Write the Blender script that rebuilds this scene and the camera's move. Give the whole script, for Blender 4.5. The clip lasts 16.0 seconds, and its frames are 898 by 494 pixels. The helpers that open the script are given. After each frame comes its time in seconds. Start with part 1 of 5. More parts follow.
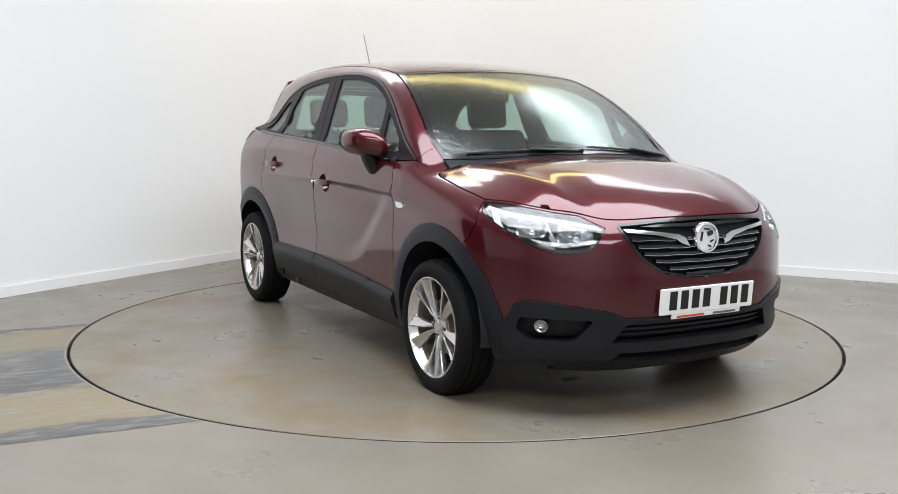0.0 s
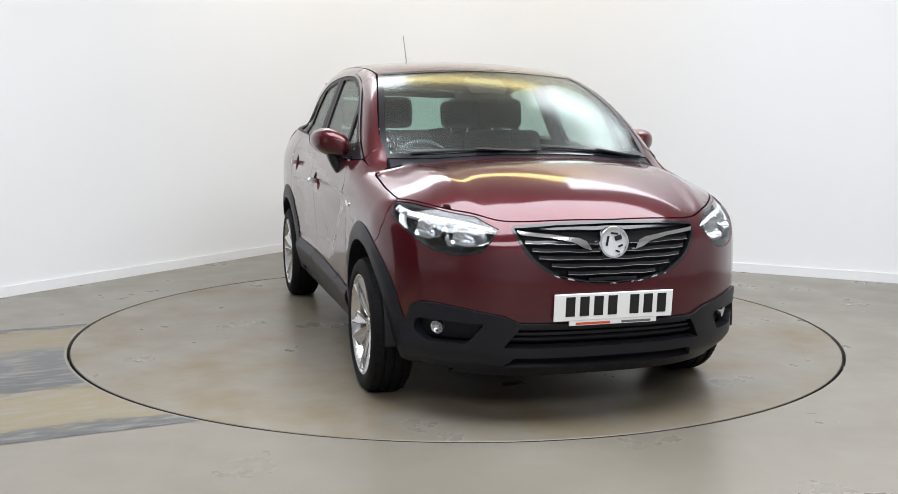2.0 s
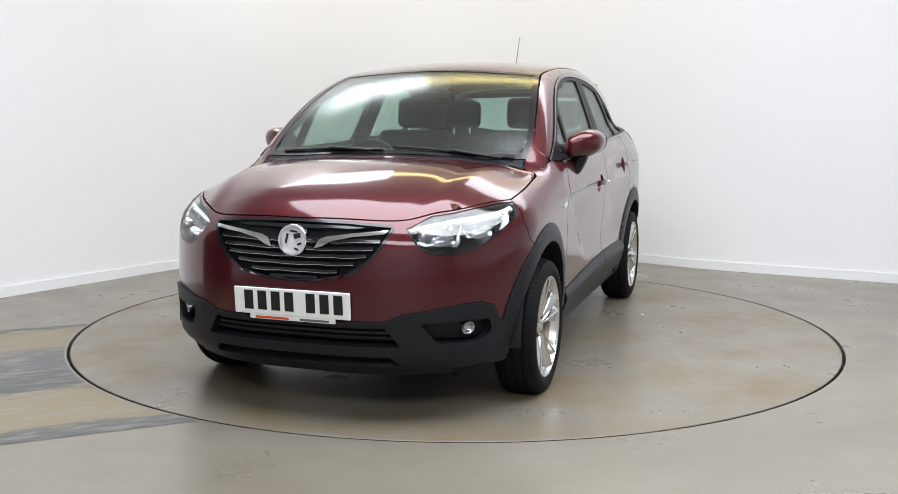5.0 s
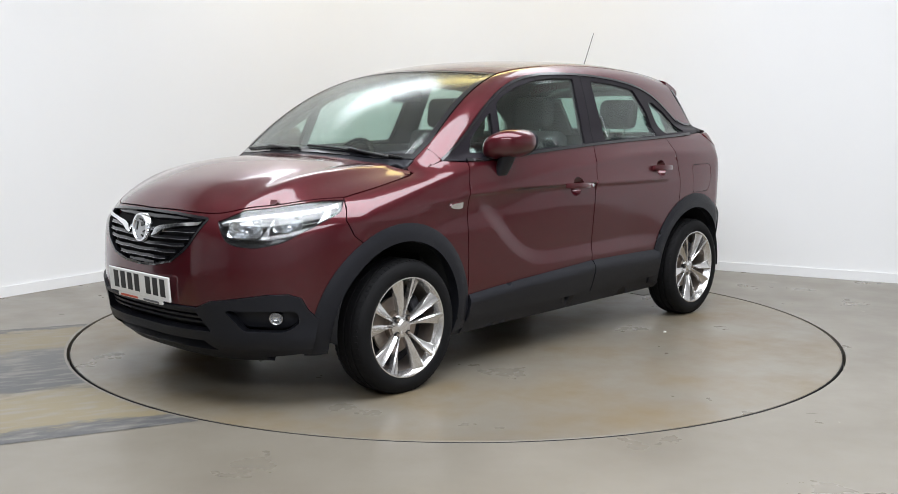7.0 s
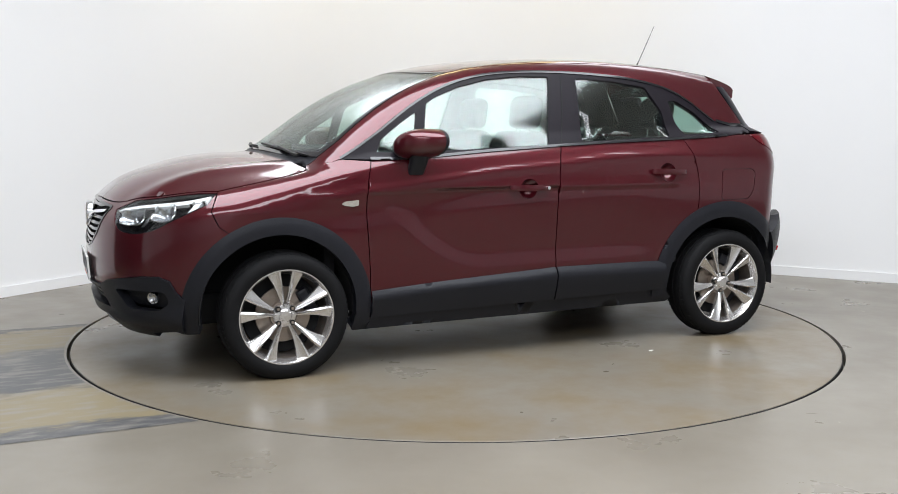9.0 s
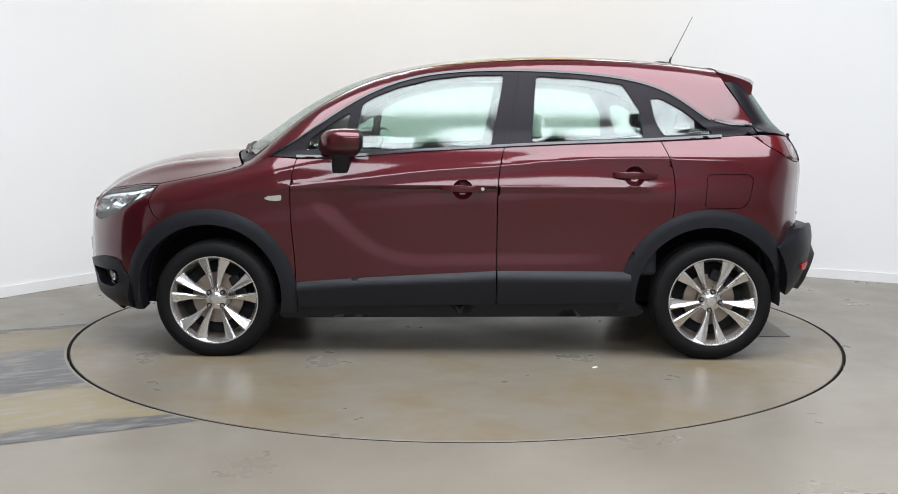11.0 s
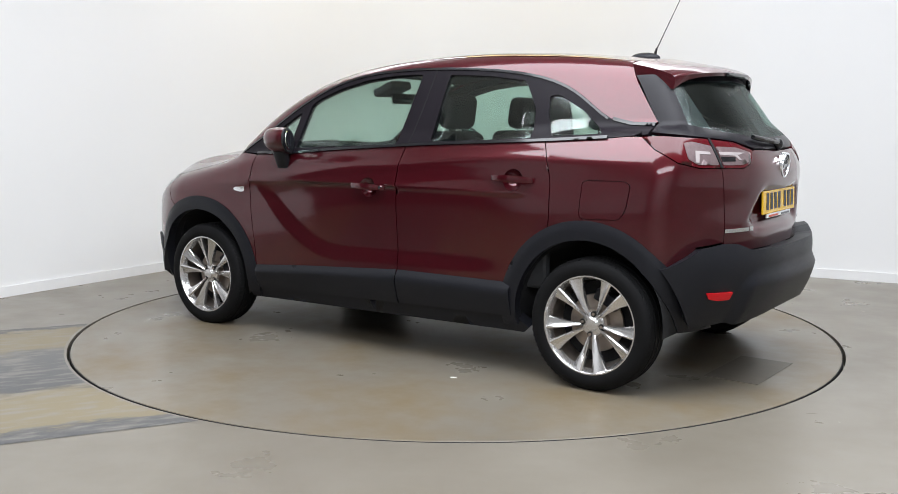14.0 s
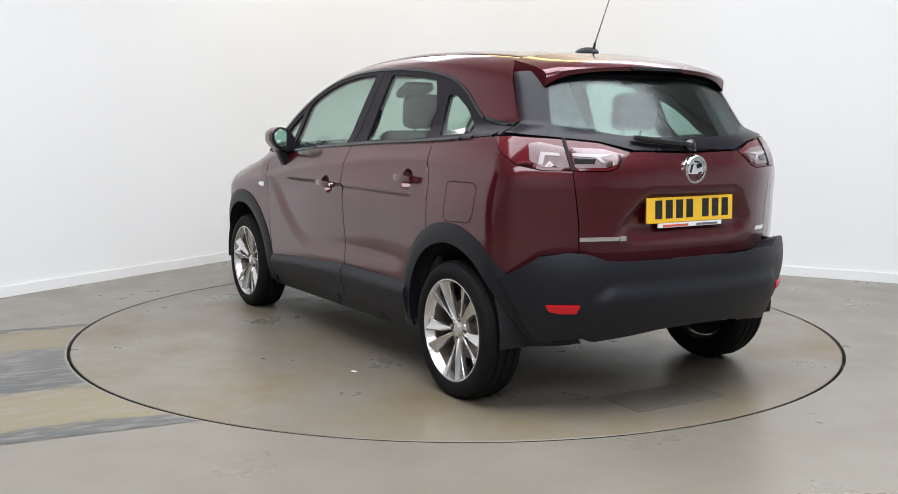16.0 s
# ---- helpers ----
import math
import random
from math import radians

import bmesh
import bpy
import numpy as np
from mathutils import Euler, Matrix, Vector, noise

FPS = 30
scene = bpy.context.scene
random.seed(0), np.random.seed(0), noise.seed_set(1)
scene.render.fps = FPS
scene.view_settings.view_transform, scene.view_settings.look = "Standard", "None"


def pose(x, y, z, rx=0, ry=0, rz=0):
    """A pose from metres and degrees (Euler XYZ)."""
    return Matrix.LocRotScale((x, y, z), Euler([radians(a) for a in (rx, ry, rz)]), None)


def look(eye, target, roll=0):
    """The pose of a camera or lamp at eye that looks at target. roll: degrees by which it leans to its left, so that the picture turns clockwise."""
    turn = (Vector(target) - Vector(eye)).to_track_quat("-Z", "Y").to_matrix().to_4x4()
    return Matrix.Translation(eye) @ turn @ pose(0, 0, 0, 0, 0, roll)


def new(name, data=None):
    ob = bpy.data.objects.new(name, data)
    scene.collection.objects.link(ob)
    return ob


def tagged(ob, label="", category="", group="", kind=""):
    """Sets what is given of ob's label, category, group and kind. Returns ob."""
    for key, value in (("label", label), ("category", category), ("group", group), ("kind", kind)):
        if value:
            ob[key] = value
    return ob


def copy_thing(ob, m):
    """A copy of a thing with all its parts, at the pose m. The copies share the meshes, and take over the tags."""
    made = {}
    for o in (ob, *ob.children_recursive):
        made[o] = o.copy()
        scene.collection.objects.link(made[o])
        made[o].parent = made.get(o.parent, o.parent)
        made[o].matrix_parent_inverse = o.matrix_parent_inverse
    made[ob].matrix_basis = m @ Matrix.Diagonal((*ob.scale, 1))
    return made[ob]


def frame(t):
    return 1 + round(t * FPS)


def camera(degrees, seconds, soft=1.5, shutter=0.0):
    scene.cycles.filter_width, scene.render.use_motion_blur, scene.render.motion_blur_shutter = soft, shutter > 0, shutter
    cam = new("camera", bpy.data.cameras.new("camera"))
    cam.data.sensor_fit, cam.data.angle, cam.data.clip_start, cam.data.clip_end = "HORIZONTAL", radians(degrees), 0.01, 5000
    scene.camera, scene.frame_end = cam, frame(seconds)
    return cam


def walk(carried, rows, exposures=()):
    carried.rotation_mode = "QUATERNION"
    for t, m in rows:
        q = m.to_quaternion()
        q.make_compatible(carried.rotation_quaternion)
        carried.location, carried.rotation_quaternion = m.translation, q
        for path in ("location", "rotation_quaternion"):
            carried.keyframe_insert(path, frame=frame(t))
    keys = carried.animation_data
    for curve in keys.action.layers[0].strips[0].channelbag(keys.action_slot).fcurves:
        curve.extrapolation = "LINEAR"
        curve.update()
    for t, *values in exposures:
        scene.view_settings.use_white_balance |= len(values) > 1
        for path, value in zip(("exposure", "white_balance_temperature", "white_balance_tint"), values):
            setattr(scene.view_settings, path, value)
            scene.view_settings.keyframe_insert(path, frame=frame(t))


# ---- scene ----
# The shot: a fixed camera before a turntable
cam = camera(50.06, 16.0, soft=0.65)
EYE = Vector((0.0, -5.818, 1.224))
AIM = Euler((radians(90 - 7.308), 0, radians(0.41))).to_matrix() @ Vector((0, 0, -1))
walk(cam, [(0.0, look(EYE, EYE + AIM, 0.313)), (16.0, look(EYE, EYE + AIM, 0.313))])

HEADING = [(0.0, -60.4), (0.5, -61.2), (1.0, -63.5), (1.5, -67.5), (2.0, -72.9), (2.5, -78.8), (3.0, -84.8),
           (3.5, -90.7), (4.0, -96.7), (4.5, -102.6), (5.0, -108.6), (7.5, -138.6), (8.0, -144.5), (8.5, -150.4),
           (9.0, -156.2), (11.5, -185.8), (12.0, -191.5), (12.5, -197.2), (13.0, -203.0), (13.5, -208.7),
           (14.0, -214.5), (14.5, -220.2), (15.0, -226.0), (15.5, -231.8), (16.0, -237.6)]

# ---- light ----
world = bpy.data.worlds.new("world")
scene.world = world
world.use_nodes = True
world.node_tree.nodes["Background"].inputs[0].default_value = (0.75, 0.85, 1.0, 1)
world.node_tree.nodes["Background"].inputs[1].default_value = 0.3
scene.view_settings.exposure = 0.0


def area_lamp(name, x, y, z, sx, sy, watts, colour=(1, 1, 1), rx=0, ry=0, rz=0):
    d = bpy.data.lights.new(name, "AREA")
    d.shape, d.size, d.size_y, d.energy, d.color = "RECTANGLE", sx, sy, watts, colour
    ob = new(name, d)
    ob.matrix_world = pose(x, y, z, rx, ry, rz)
    return ob


CEILING = 4.2
WHITE, WARM = (0.895, 0.935, 1.0), (1.0, 0.78, 0.30)
# unseen lamps; the white ones at y -7.6, 2.0 and 2.6 are added fill
for lx, ly, sx, sy, watts, tint in ((0.7, -2.3, 6.0, 3.0, 460, WHITE), (0.5, -7.6, 6.0, 2.4, 365, WHITE), (2.9, 2.0, 3.2, 1.6, 82, WHITE), (-1.7, 2.6, 2.2, 1.4, 62, WHITE), (0.35, 2.6, 2.2, 0.6, 22, WARM)):
    area_lamp("unseen_lamp", lx, ly, CEILING - 0.12, sx, sy, watts, tint)


# ---- materials ----
def mat(name, colour, rough=0.5, metal=0.0, coat=0.0, spec=0.5, vary=0.0, scale=8.0, bump=0.0, bscale=60.0, trans=0.0, ior=1.45,
        emit=0.0, rough_vary=0.0, dark=None):
    m = bpy.data.materials.new(name)
    m.use_nodes = True
    nt = m.node_tree
    p = nt.nodes["Principled BSDF"]
    p.inputs["Base Color"].default_value = (*colour, 1)
    p.inputs["Roughness"].default_value = rough
    p.inputs["Metallic"].default_value = metal
    p.inputs["Coat Weight"].default_value = coat
    p.inputs["Coat Roughness"].default_value = 0.04
    p.inputs["Specular IOR Level"].default_value = spec
    p.inputs["Transmission Weight"].default_value = trans
    p.inputs["IOR"].default_value = ior
    if emit:
        p.inputs["Emission Color"].default_value = (*colour, 1)
        p.inputs["Emission Strength"].default_value = emit
    co = nt.nodes.new("ShaderNodeTexCoord")
    if vary or rough_vary:
        n = nt.nodes.new("ShaderNodeTexNoise")
        n.inputs["Scale"].default_value, n.inputs["Detail"].default_value = scale, 6
        nt.links.new(co.outputs["Object"], n.inputs["Vector"])
        if vary:
            mix = nt.nodes.new("ShaderNodeMix")
            mix.data_type = "RGBA"
            mix.inputs[6].default_value = (*(dark or [c * (1 - vary) for c in colour]), 1)
            mix.inputs[7].default_value = (*[min(1, c * (1 + vary)) for c in colour], 1)
            nt.links.new(n.outputs["Fac"], mix.inputs[0])
            nt.links.new(mix.outputs[2], p.inputs["Base Color"])
        if rough_vary:
            r = nt.nodes.new("ShaderNodeMapRange")
            r.inputs[3].default_value, r.inputs[4].default_value = max(0.02, rough - rough_vary), rough + rough_vary
            nt.links.new(n.outputs["Fac"], r.inputs[0])
            nt.links.new(r.outputs[0], p.inputs["Roughness"])
    if bump:
        b, n2 = nt.nodes.new("ShaderNodeBump"), nt.nodes.new("ShaderNodeTexNoise")
        n2.inputs["Scale"].default_value, n2.inputs["Detail"].default_value = bscale, 3
        b.inputs["Strength"].default_value, b.inputs["Distance"].default_value = bump, 0.002
        nt.links.new(co.outputs["Object"], n2.inputs["Vector"])
        nt.links.new(n2.outputs["Fac"], b.inputs["Height"])
        nt.links.new(b.outputs[0], p.inputs["Normal"])
    return m


def paint_material():
    """Burgundy metallic lacquer: fine flake sparkle under a clear coat."""
    m = mat("burgundy_paint", (0.108, 0.0075, 0.0135), rough=0.30, metal=0.50, coat=1.0, spec=0.12)
    nt = m.node_tree
    p = nt.nodes["Principled BSDF"]
    p.inputs["Coat IOR"].default_value = 1.55
    p.inputs["Coat Roughness"].default_value = 0.075
    co = nt.nodes.new("ShaderNodeTexCoord")
    v = nt.nodes.new("ShaderNodeTexVoronoi")
    v.inputs["Scale"].default_value = 900
    nt.links.new(co.outputs["Object"], v.inputs["Vector"])
    mix = nt.nodes.new("ShaderNodeMix")
    mix.data_type = "RGBA"
    mix.inputs[6].default_value, mix.inputs[7].default_value = (0.044, 0.0026, 0.0060, 1), (0.092, 0.0062, 0.0118, 1)
    sep = nt.nodes.new("ShaderNodeSeparateColor")
    nt.links.new(v.outputs["Color"], sep.inputs[0])
    nt.links.new(sep.outputs[0], mix.inputs[0])
    nt.links.new(mix.outputs[2], p.inputs["Base Color"])
    return m


def glass_material(name, tint, rough=0.0, gloss=0.60, least=0.05):
    """Thin tinted glazing: a clear sheet with mirror gloss by Fresnel."""
    m = bpy.data.materials.new(name)
    m.use_nodes = True
    nt = m.node_tree
    nt.nodes.clear()
    out = nt.nodes.new("ShaderNodeOutputMaterial")
    mix, tr, gl, fr = (nt.nodes.new(k) for k in ("ShaderNodeMixShader", "ShaderNodeBsdfTransparent", "ShaderNodeBsdfGlossy", "ShaderNodeLayerWeight"))
    power, scale = nt.nodes.new("ShaderNodeMath"), nt.nodes.new("ShaderNodeMath")
    power.operation, scale.operation = "POWER", "MULTIPLY_ADD"
    power.inputs[1].default_value, scale.inputs[1].default_value, scale.inputs[2].default_value = 3.0, gloss, least
    tr.inputs[0].default_value = (*tint, 1)
    gl.inputs["Roughness"].default_value = rough
    nt.links.new(fr.outputs["Facing"], power.inputs[0])
    nt.links.new(power.outputs[0], scale.inputs[0])
    nt.links.new(scale.outputs[0], mix.inputs[0])
    nt.links.new(tr.outputs[0], mix.inputs[1])
    nt.links.new(gl.outputs[0], mix.inputs[2])
    nt.links.new(mix.outputs[0], out.inputs[0])
    return m


PAINT = paint_material()
CLAD = mat("black_plastic_cladding", (0.0115, 0.012, 0.0155), rough=0.40, spec=0.27, vary=0.12, scale=5, bump=0.25, bscale=900)
GLOSS = mat("gloss_black_trim", (0.008, 0.008, 0.010), rough=0.18, coat=0.4, vary=0.1)
PILLAR = mat("satin_black_film", (0.010, 0.0080, 0.011), rough=0.40, spec=0.16, vary=0.1)
FILM = mat("dark_glass_border", (0.008, 0.007, 0.010), rough=0.30, spec=0.22)
RUBBER = mat("tyre_rubber", (0.0060, 0.0060, 0.0065), rough=0.70, spec=0.18, vary=0.25, scale=14, bump=0.3, bscale=300)
ALLOY = mat("silver_alloy", (0.68, 0.67, 0.665), rough=0.24, metal=0.92, vary=0.05, scale=20)
EDGE = mat("bright_slat_edge", (0.62, 0.62, 0.64), rough=0.25, metal=0.8)
CHROME = mat("chrome", (0.88, 0.89, 0.91), rough=0.14, metal=1.0)
BADGE = mat("satin_badge_silver", (0.72, 0.73, 0.75), rough=0.35, metal=0.25)
STEEL = mat("brake_steel", (0.35, 0.30, 0.26), rough=0.42, metal=0.9, vary=0.2, scale=30)
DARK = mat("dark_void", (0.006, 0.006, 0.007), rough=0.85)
LINER = mat("wheel_well_liner", (0.010, 0.010, 0.011), rough=0.95, bump=0.4, bscale=120)
TRIM = mat("charcoal_interior_trim", (0.030, 0.031, 0.034), rough=0.7, vary=0.15, scale=12, bump=0.2, bscale=400)
CLOTH = mat("charcoal_seat_cloth", (0.028, 0.029, 0.032), rough=0.92, vary=0.25, scale=160, bump=0.4, bscale=700)
LINING = mat("grey_headlining", (0.065, 0.065, 0.066), rough=0.9, vary=0.08, scale=30)
GLASS = glass_material("tinted_glass", (0.80, 0.90, 0.86), 0.10, 0.36, 0.07)
REAR_GLASS = glass_material("rear_glass", (0.66, 0.77, 0.74), 0.18, 0.22, 0.025)
SCREEN = glass_material("windscreen_glass", (0.84, 0.92, 0.885), 0.20, 0.50)
LENS = glass_material("clear_lens", (0.96, 0.97, 0.97), gloss=0.22)
RED_LENS = mat("red_lens", (0.085, 0.004, 0.008), rough=0.14, coat=0.4, spec=0.3)
REFLECTOR = mat("red_reflector", (0.55, 0.004, 0.010), rough=0.30, coat=0.3, spec=0.3, bump=0.2, bscale=500)
LAMP_SILVER = mat("lamp_reflector", (0.55, 0.56, 0.58), rough=0.18, metal=0.95)
TAIL_CLEAR = mat("smoked_tail_section", (0.20, 0.15, 0.155), rough=0.28, metal=0.35, coat=0.5, spec=0.3, vary=0.3, scale=60)
TAIL_GUIDE = mat("tail_light_guide", (0.40, 0.36, 0.36), rough=0.25, coat=0.6)
LAMP_WHITE = mat("lamp_light_guide", (0.85, 0.86, 0.88), rough=0.2, coat=0.5)
MIRROR = mat("mirror_glass", (0.75, 0.85, 0.82), rough=0.01, metal=1.0)
PLATE_WHITE = mat("white_plate", (0.80, 0.80, 0.78), rough=0.25, coat=0.3)
PLATE_YELLOW = mat("yellow_plate", (0.80, 0.47, 0.02), rough=0.25, coat=0.3)
INK = mat("black_ink", (0.01, 0.01, 0.01), rough=0.4)
INK_RED = mat("red_ink", (0.55, 0.08, 0.03), rough=0.4)
INK_GREY = mat("grey_ink", (0.12, 0.12, 0.13), rough=0.4)


def floor_material(name, wear):
    """Painted concrete: taupe coating with broad dust, scuffs and fine grain."""
    m = mat(name, (0.30, 0.275, 0.235), rough=0.32)
    nt = m.node_tree
    p = nt.nodes["Principled BSDF"]
    co = nt.nodes.new("ShaderNodeTexCoord")

    def noise_node(scale, detail, rough=0.6):
        n = nt.nodes.new("ShaderNodeTexNoise")
        n.inputs["Scale"].default_value, n.inputs["Detail"].default_value, n.inputs["Roughness"].default_value = scale, detail, rough
        nt.links.new(co.outputs["Object"], n.inputs["Vector"])
        return n

    def mixed(fac, a, b, how="MIX"):
        x = nt.nodes.new("ShaderNodeMix")
        x.data_type, x.blend_type = "RGBA", how
        for i, v in ((6, a), (7, b)):
            if isinstance(v, tuple):
                x.inputs[i].default_value = (*v, 1)
            else:
                nt.links.new(v, x.inputs[i])
        if isinstance(fac, float):
            x.inputs[0].default_value = fac
        else:
            nt.links.new(fac, x.inputs[0])
        return x.outputs[2]

    def ramp(src, lo, hi):
        r = nt.nodes.new("ShaderNodeMapRange")
        r.inputs[1].default_value, r.inputs[2].default_value = lo, hi
        nt.links.new(src, r.inputs[0])
        return r.outputs[0]

    broad, fine, grain = noise_node(0.8, 4), noise_node(1.7, 5, 0.6), noise_node(140, 2)
    base = mixed(ramp(broad.outputs["Fac"], 0.35, 0.65), (0.158, 0.140, 0.112), (0.197, 0.178, 0.147))
    stain = mixed(ramp(fine.outputs["Fac"], 0.41, 0.70), base, (0.155, 0.117, 0.066)) if wear else base
    nt.links.new(stain, p.inputs["Base Color"])
    rr = nt.nodes.new("ShaderNodeMapRange")
    rr.inputs[1].default_value, rr.inputs[2].default_value, rr.inputs[3].default_value, rr.inputs[4].default_value = 0.3, 0.7, 0.24, 0.42
    nt.links.new(fine.outputs["Fac"], rr.inputs[0])
    nt.links.new(rr.outputs[0], p.inputs["Roughness"])
    b = nt.nodes.new("ShaderNodeBump")
    b.inputs["Strength"].default_value, b.inputs["Distance"].default_value = 0.02, 0.001
    nt.links.new(grain.outputs["Fac"], b.inputs["Height"])
    nt.links.new(b.outputs[0], p.inputs["Normal"])
    return m


FLOOR = floor_material("painted_concrete_floor", False)
DISC = floor_material("painted_turntable_deck", True)
WALL = mat("white_wall_paint", (0.80, 0.80, 0.80), rough=0.6, vary=0.015, scale=1.5, bump=0.05, bscale=200)
GREY_WALL = mat("grey_wall_paint", (0.50, 0.50, 0.50), rough=0.6, vary=0.04, scale=1.5)
SKIRT = mat("white_skirting_gloss", (0.80, 0.80, 0.80), rough=0.3)
CEIL = mat("ceiling_paint", (0.75, 0.75, 0.75), rough=0.8, vary=0.03)
DOORWAY = mat("dark_doorway", (0.03, 0.03, 0.032), rough=0.7, vary=0.2, scale=3)


# ---- mesh helpers ----
def mesh_object(name, verts, faces, material, parent=None, smooth=False, label="", normals=None, slots=None, index=None):
    me = bpy.data.meshes.new(name)
    me.from_pydata([tuple(v) for v in verts], [], [tuple(f) for f in faces])
    for s in (slots or [material]):
        me.materials.append(s)
    if index is not None:
        me.polygons.foreach_set("material_index", index)
    if smooth or normals is not None:
        me.polygons.foreach_set("use_smooth", [True] * len(me.polygons))
    me.update()
    if normals is not None:
        me.normals_split_custom_set([tuple(n) for n in normals])
    ob = new(name, me)
    if parent:
        ob.parent = parent
    return tagged(ob, label)


def part(name, bm, material, parent, label="", smooth=False, angle=None):
    me = bpy.data.meshes.new(name)
    bmesh.ops.recalc_face_normals(bm, faces=bm.faces)
    bm.to_mesh(me)
    bm.free()
    me.materials.append(material)
    if smooth:
        me.polygons.foreach_set("use_smooth", [True] * len(me.polygons))
        me.set_sharp_from_angle(angle=radians(angle or 40))
    ob = new(name, me)
    if parent:
        ob.parent = parent
    return tagged(ob, label)


def box(bm, size, m=Matrix(), bevel=0.0, segments=2):
    r = bmesh.ops.create_cube(bm, size=1.0, matrix=m @ Matrix.Diagonal((*size, 1)))
    if bevel:
        es = {e for v in r["verts"] for e in v.link_edges}
        bmesh.ops.bevel(bm, geom=list(es), offset=bevel, segments=segments, affect="EDGES", profile=0.5)
    return bm


def rod(bm, a, b, r1, r2=None, n=12):
    a, b = Vector(a), Vector(b)
    q = (b - a).to_track_quat("Z", "Y").to_matrix().to_4x4()
    bmesh.ops.create_cone(bm, cap_ends=True, segments=n, radius1=r1, radius2=r1 if r2 is None else r2, depth=(b - a).length,
                          matrix=Matrix.Translation((a + b) / 2) @ q)
    return bm


def lathe(profile, n=64, bm=None, close=False):
    """Turns (radius, y) points about the y axis."""
    bm = bm or bmesh.new()
    rings = []
    for r, y in profile:
        rings.append([bm.verts.new((r * math.cos(2 * math.pi * k / n), y, r * math.sin(2 * math.pi * k / n))) for k in range(n)])
    pairs = list(zip(rings, rings[1:])) + ([(rings[-1], rings[0])] if close else [])
    for a, b in pairs:
        for k in range(n):
            bm.faces.new((a[k], a[(k + 1) % n], b[(k + 1) % n], b[k]))
    return bm


def spline(points):
    """A natural cubic through (x, y) points, straight beyond its ends."""
    xs, ys = (np.array(v, float) for v in zip(*sorted(points)))
    n, h = len(xs), np.diff(xs)
    A, r = np.eye(n), np.zeros(n)
    for i in range(1, n - 1):
        A[i, i - 1:i + 2] = h[i - 1], 2 * (h[i - 1] + h[i]), h[i]
        r[i] = 6 * ((ys[i + 1] - ys[i]) / h[i] - (ys[i] - ys[i - 1]) / h[i - 1])
    m = np.linalg.solve(A, r)

    def at(x):
        x = np.asarray(x, float)
        i = np.clip(np.searchsorted(xs, x) - 1, 0, n - 2)
        c = np.clip(x, xs[0], xs[-1])
        a, b = (xs[i + 1] - c) / h[i], (c - xs[i]) / h[i]
        y = a * ys[i] + b * ys[i + 1] + ((a ** 3 - a) * m[i] + (b ** 3 - b) * m[i + 1]) * h[i] ** 2 / 6
        s0 = (ys[1] - ys[0]) / h[0] - h[0] * m[1] / 6
        s1 = (ys[-1] - ys[-2]) / h[-1] + h[-1] * m[-2] / 6
        return y + np.minimum(x - xs[0], 0) * s0 + np.maximum(x - xs[-1], 0) * s1
    return at


def tabled(points):
    """The same curve from a fine table, quicker to read."""
    gx = np.linspace(-3.2, 3.2, 6401)
    gy = spline(points)(gx)
    return lambda x: np.interp(x, gx, gy)


# ---- the car's form: x ahead, y to its left, z up, the axles at x = 1.302 and -1.302 ----
WIDTH = tabled([(-2.1, 0.82), (-1.75, 0.848), (-1.3, 0.864), (-0.9, 0.858), (0, 0.855), (0.9, 0.860), (1.3, 0.866), (1.6, 0.855), (2.1, 0.80)])
BELLY = tabled([(0.15, -0.09), (0.3, -0.036), (0.45, -0.018), (0.58, -0.010), (0.72, -0.003), (0.86, 0.0), (0.95, -0.006), (1.06, -0.032), (1.12, -0.062), (1.2, -0.115)])
NOSE = tabled([(0.15, 1.92), (0.25, 2.02), (0.35, 2.085), (0.5, 2.118), (0.65, 2.115), (0.78, 2.092), (0.86, 2.05), (0.95, 1.98)])
HOOD = tabled([(2.25, 0.75), (2.12, 0.82), (2.05, 0.865), (1.95, 0.930), (1.8, 0.990), (1.53, 1.052), (1.28, 1.064), (1.0, 1.078), (0.5, 1.13),
               (0, 1.155), (-0.5, 1.175), (-1, 1.19), (-1.4, 1.20), (-1.9, 1.205)])
HOOD_CROWN = tabled([(2.12, 0.50), (2.0, 0.66), (1.85, 0.48), (1.7, 0.335), (1.57, 0.295), (1.2, 0.17), (0.9, 0.08), (0.4, 0.0), (-1.9, 0.0)])
TAIL = tabled([(0.15, -1.74), (0.4, -1.87), (0.6, -1.915), (0.75, -1.928), (0.9, -1.932), (1.02, -1.932), (1.1, -1.90), (1.2, -1.835)])
TOP = tabled([(1.35, 1.00), (1.22, 1.095), (1.08, 1.19), (0.92, 1.300), (0.72, 1.412), (0.52, 1.492), (0.23, 1.560), (-0.1, 1.594), (-0.5, 1.608),
              (-0.9, 1.595), (-1.3, 1.558), (-1.7, 1.493)])
TOP_CROWN = tabled([(1.3, 0.32), (1.0, 0.27), (0.7, 0.20), (0.3, 0.145), (0, 0.12), (-0.5, 0.10), (-1.7, 0.10)])
CABIN = tabled([(1.15, 0.785), (0.9, 0.805), (0.5, 0.818), (0, 0.823), (-0.5, 0.818), (-1, 0.797), (-1.4, 0.758), (-1.8, 0.70)])
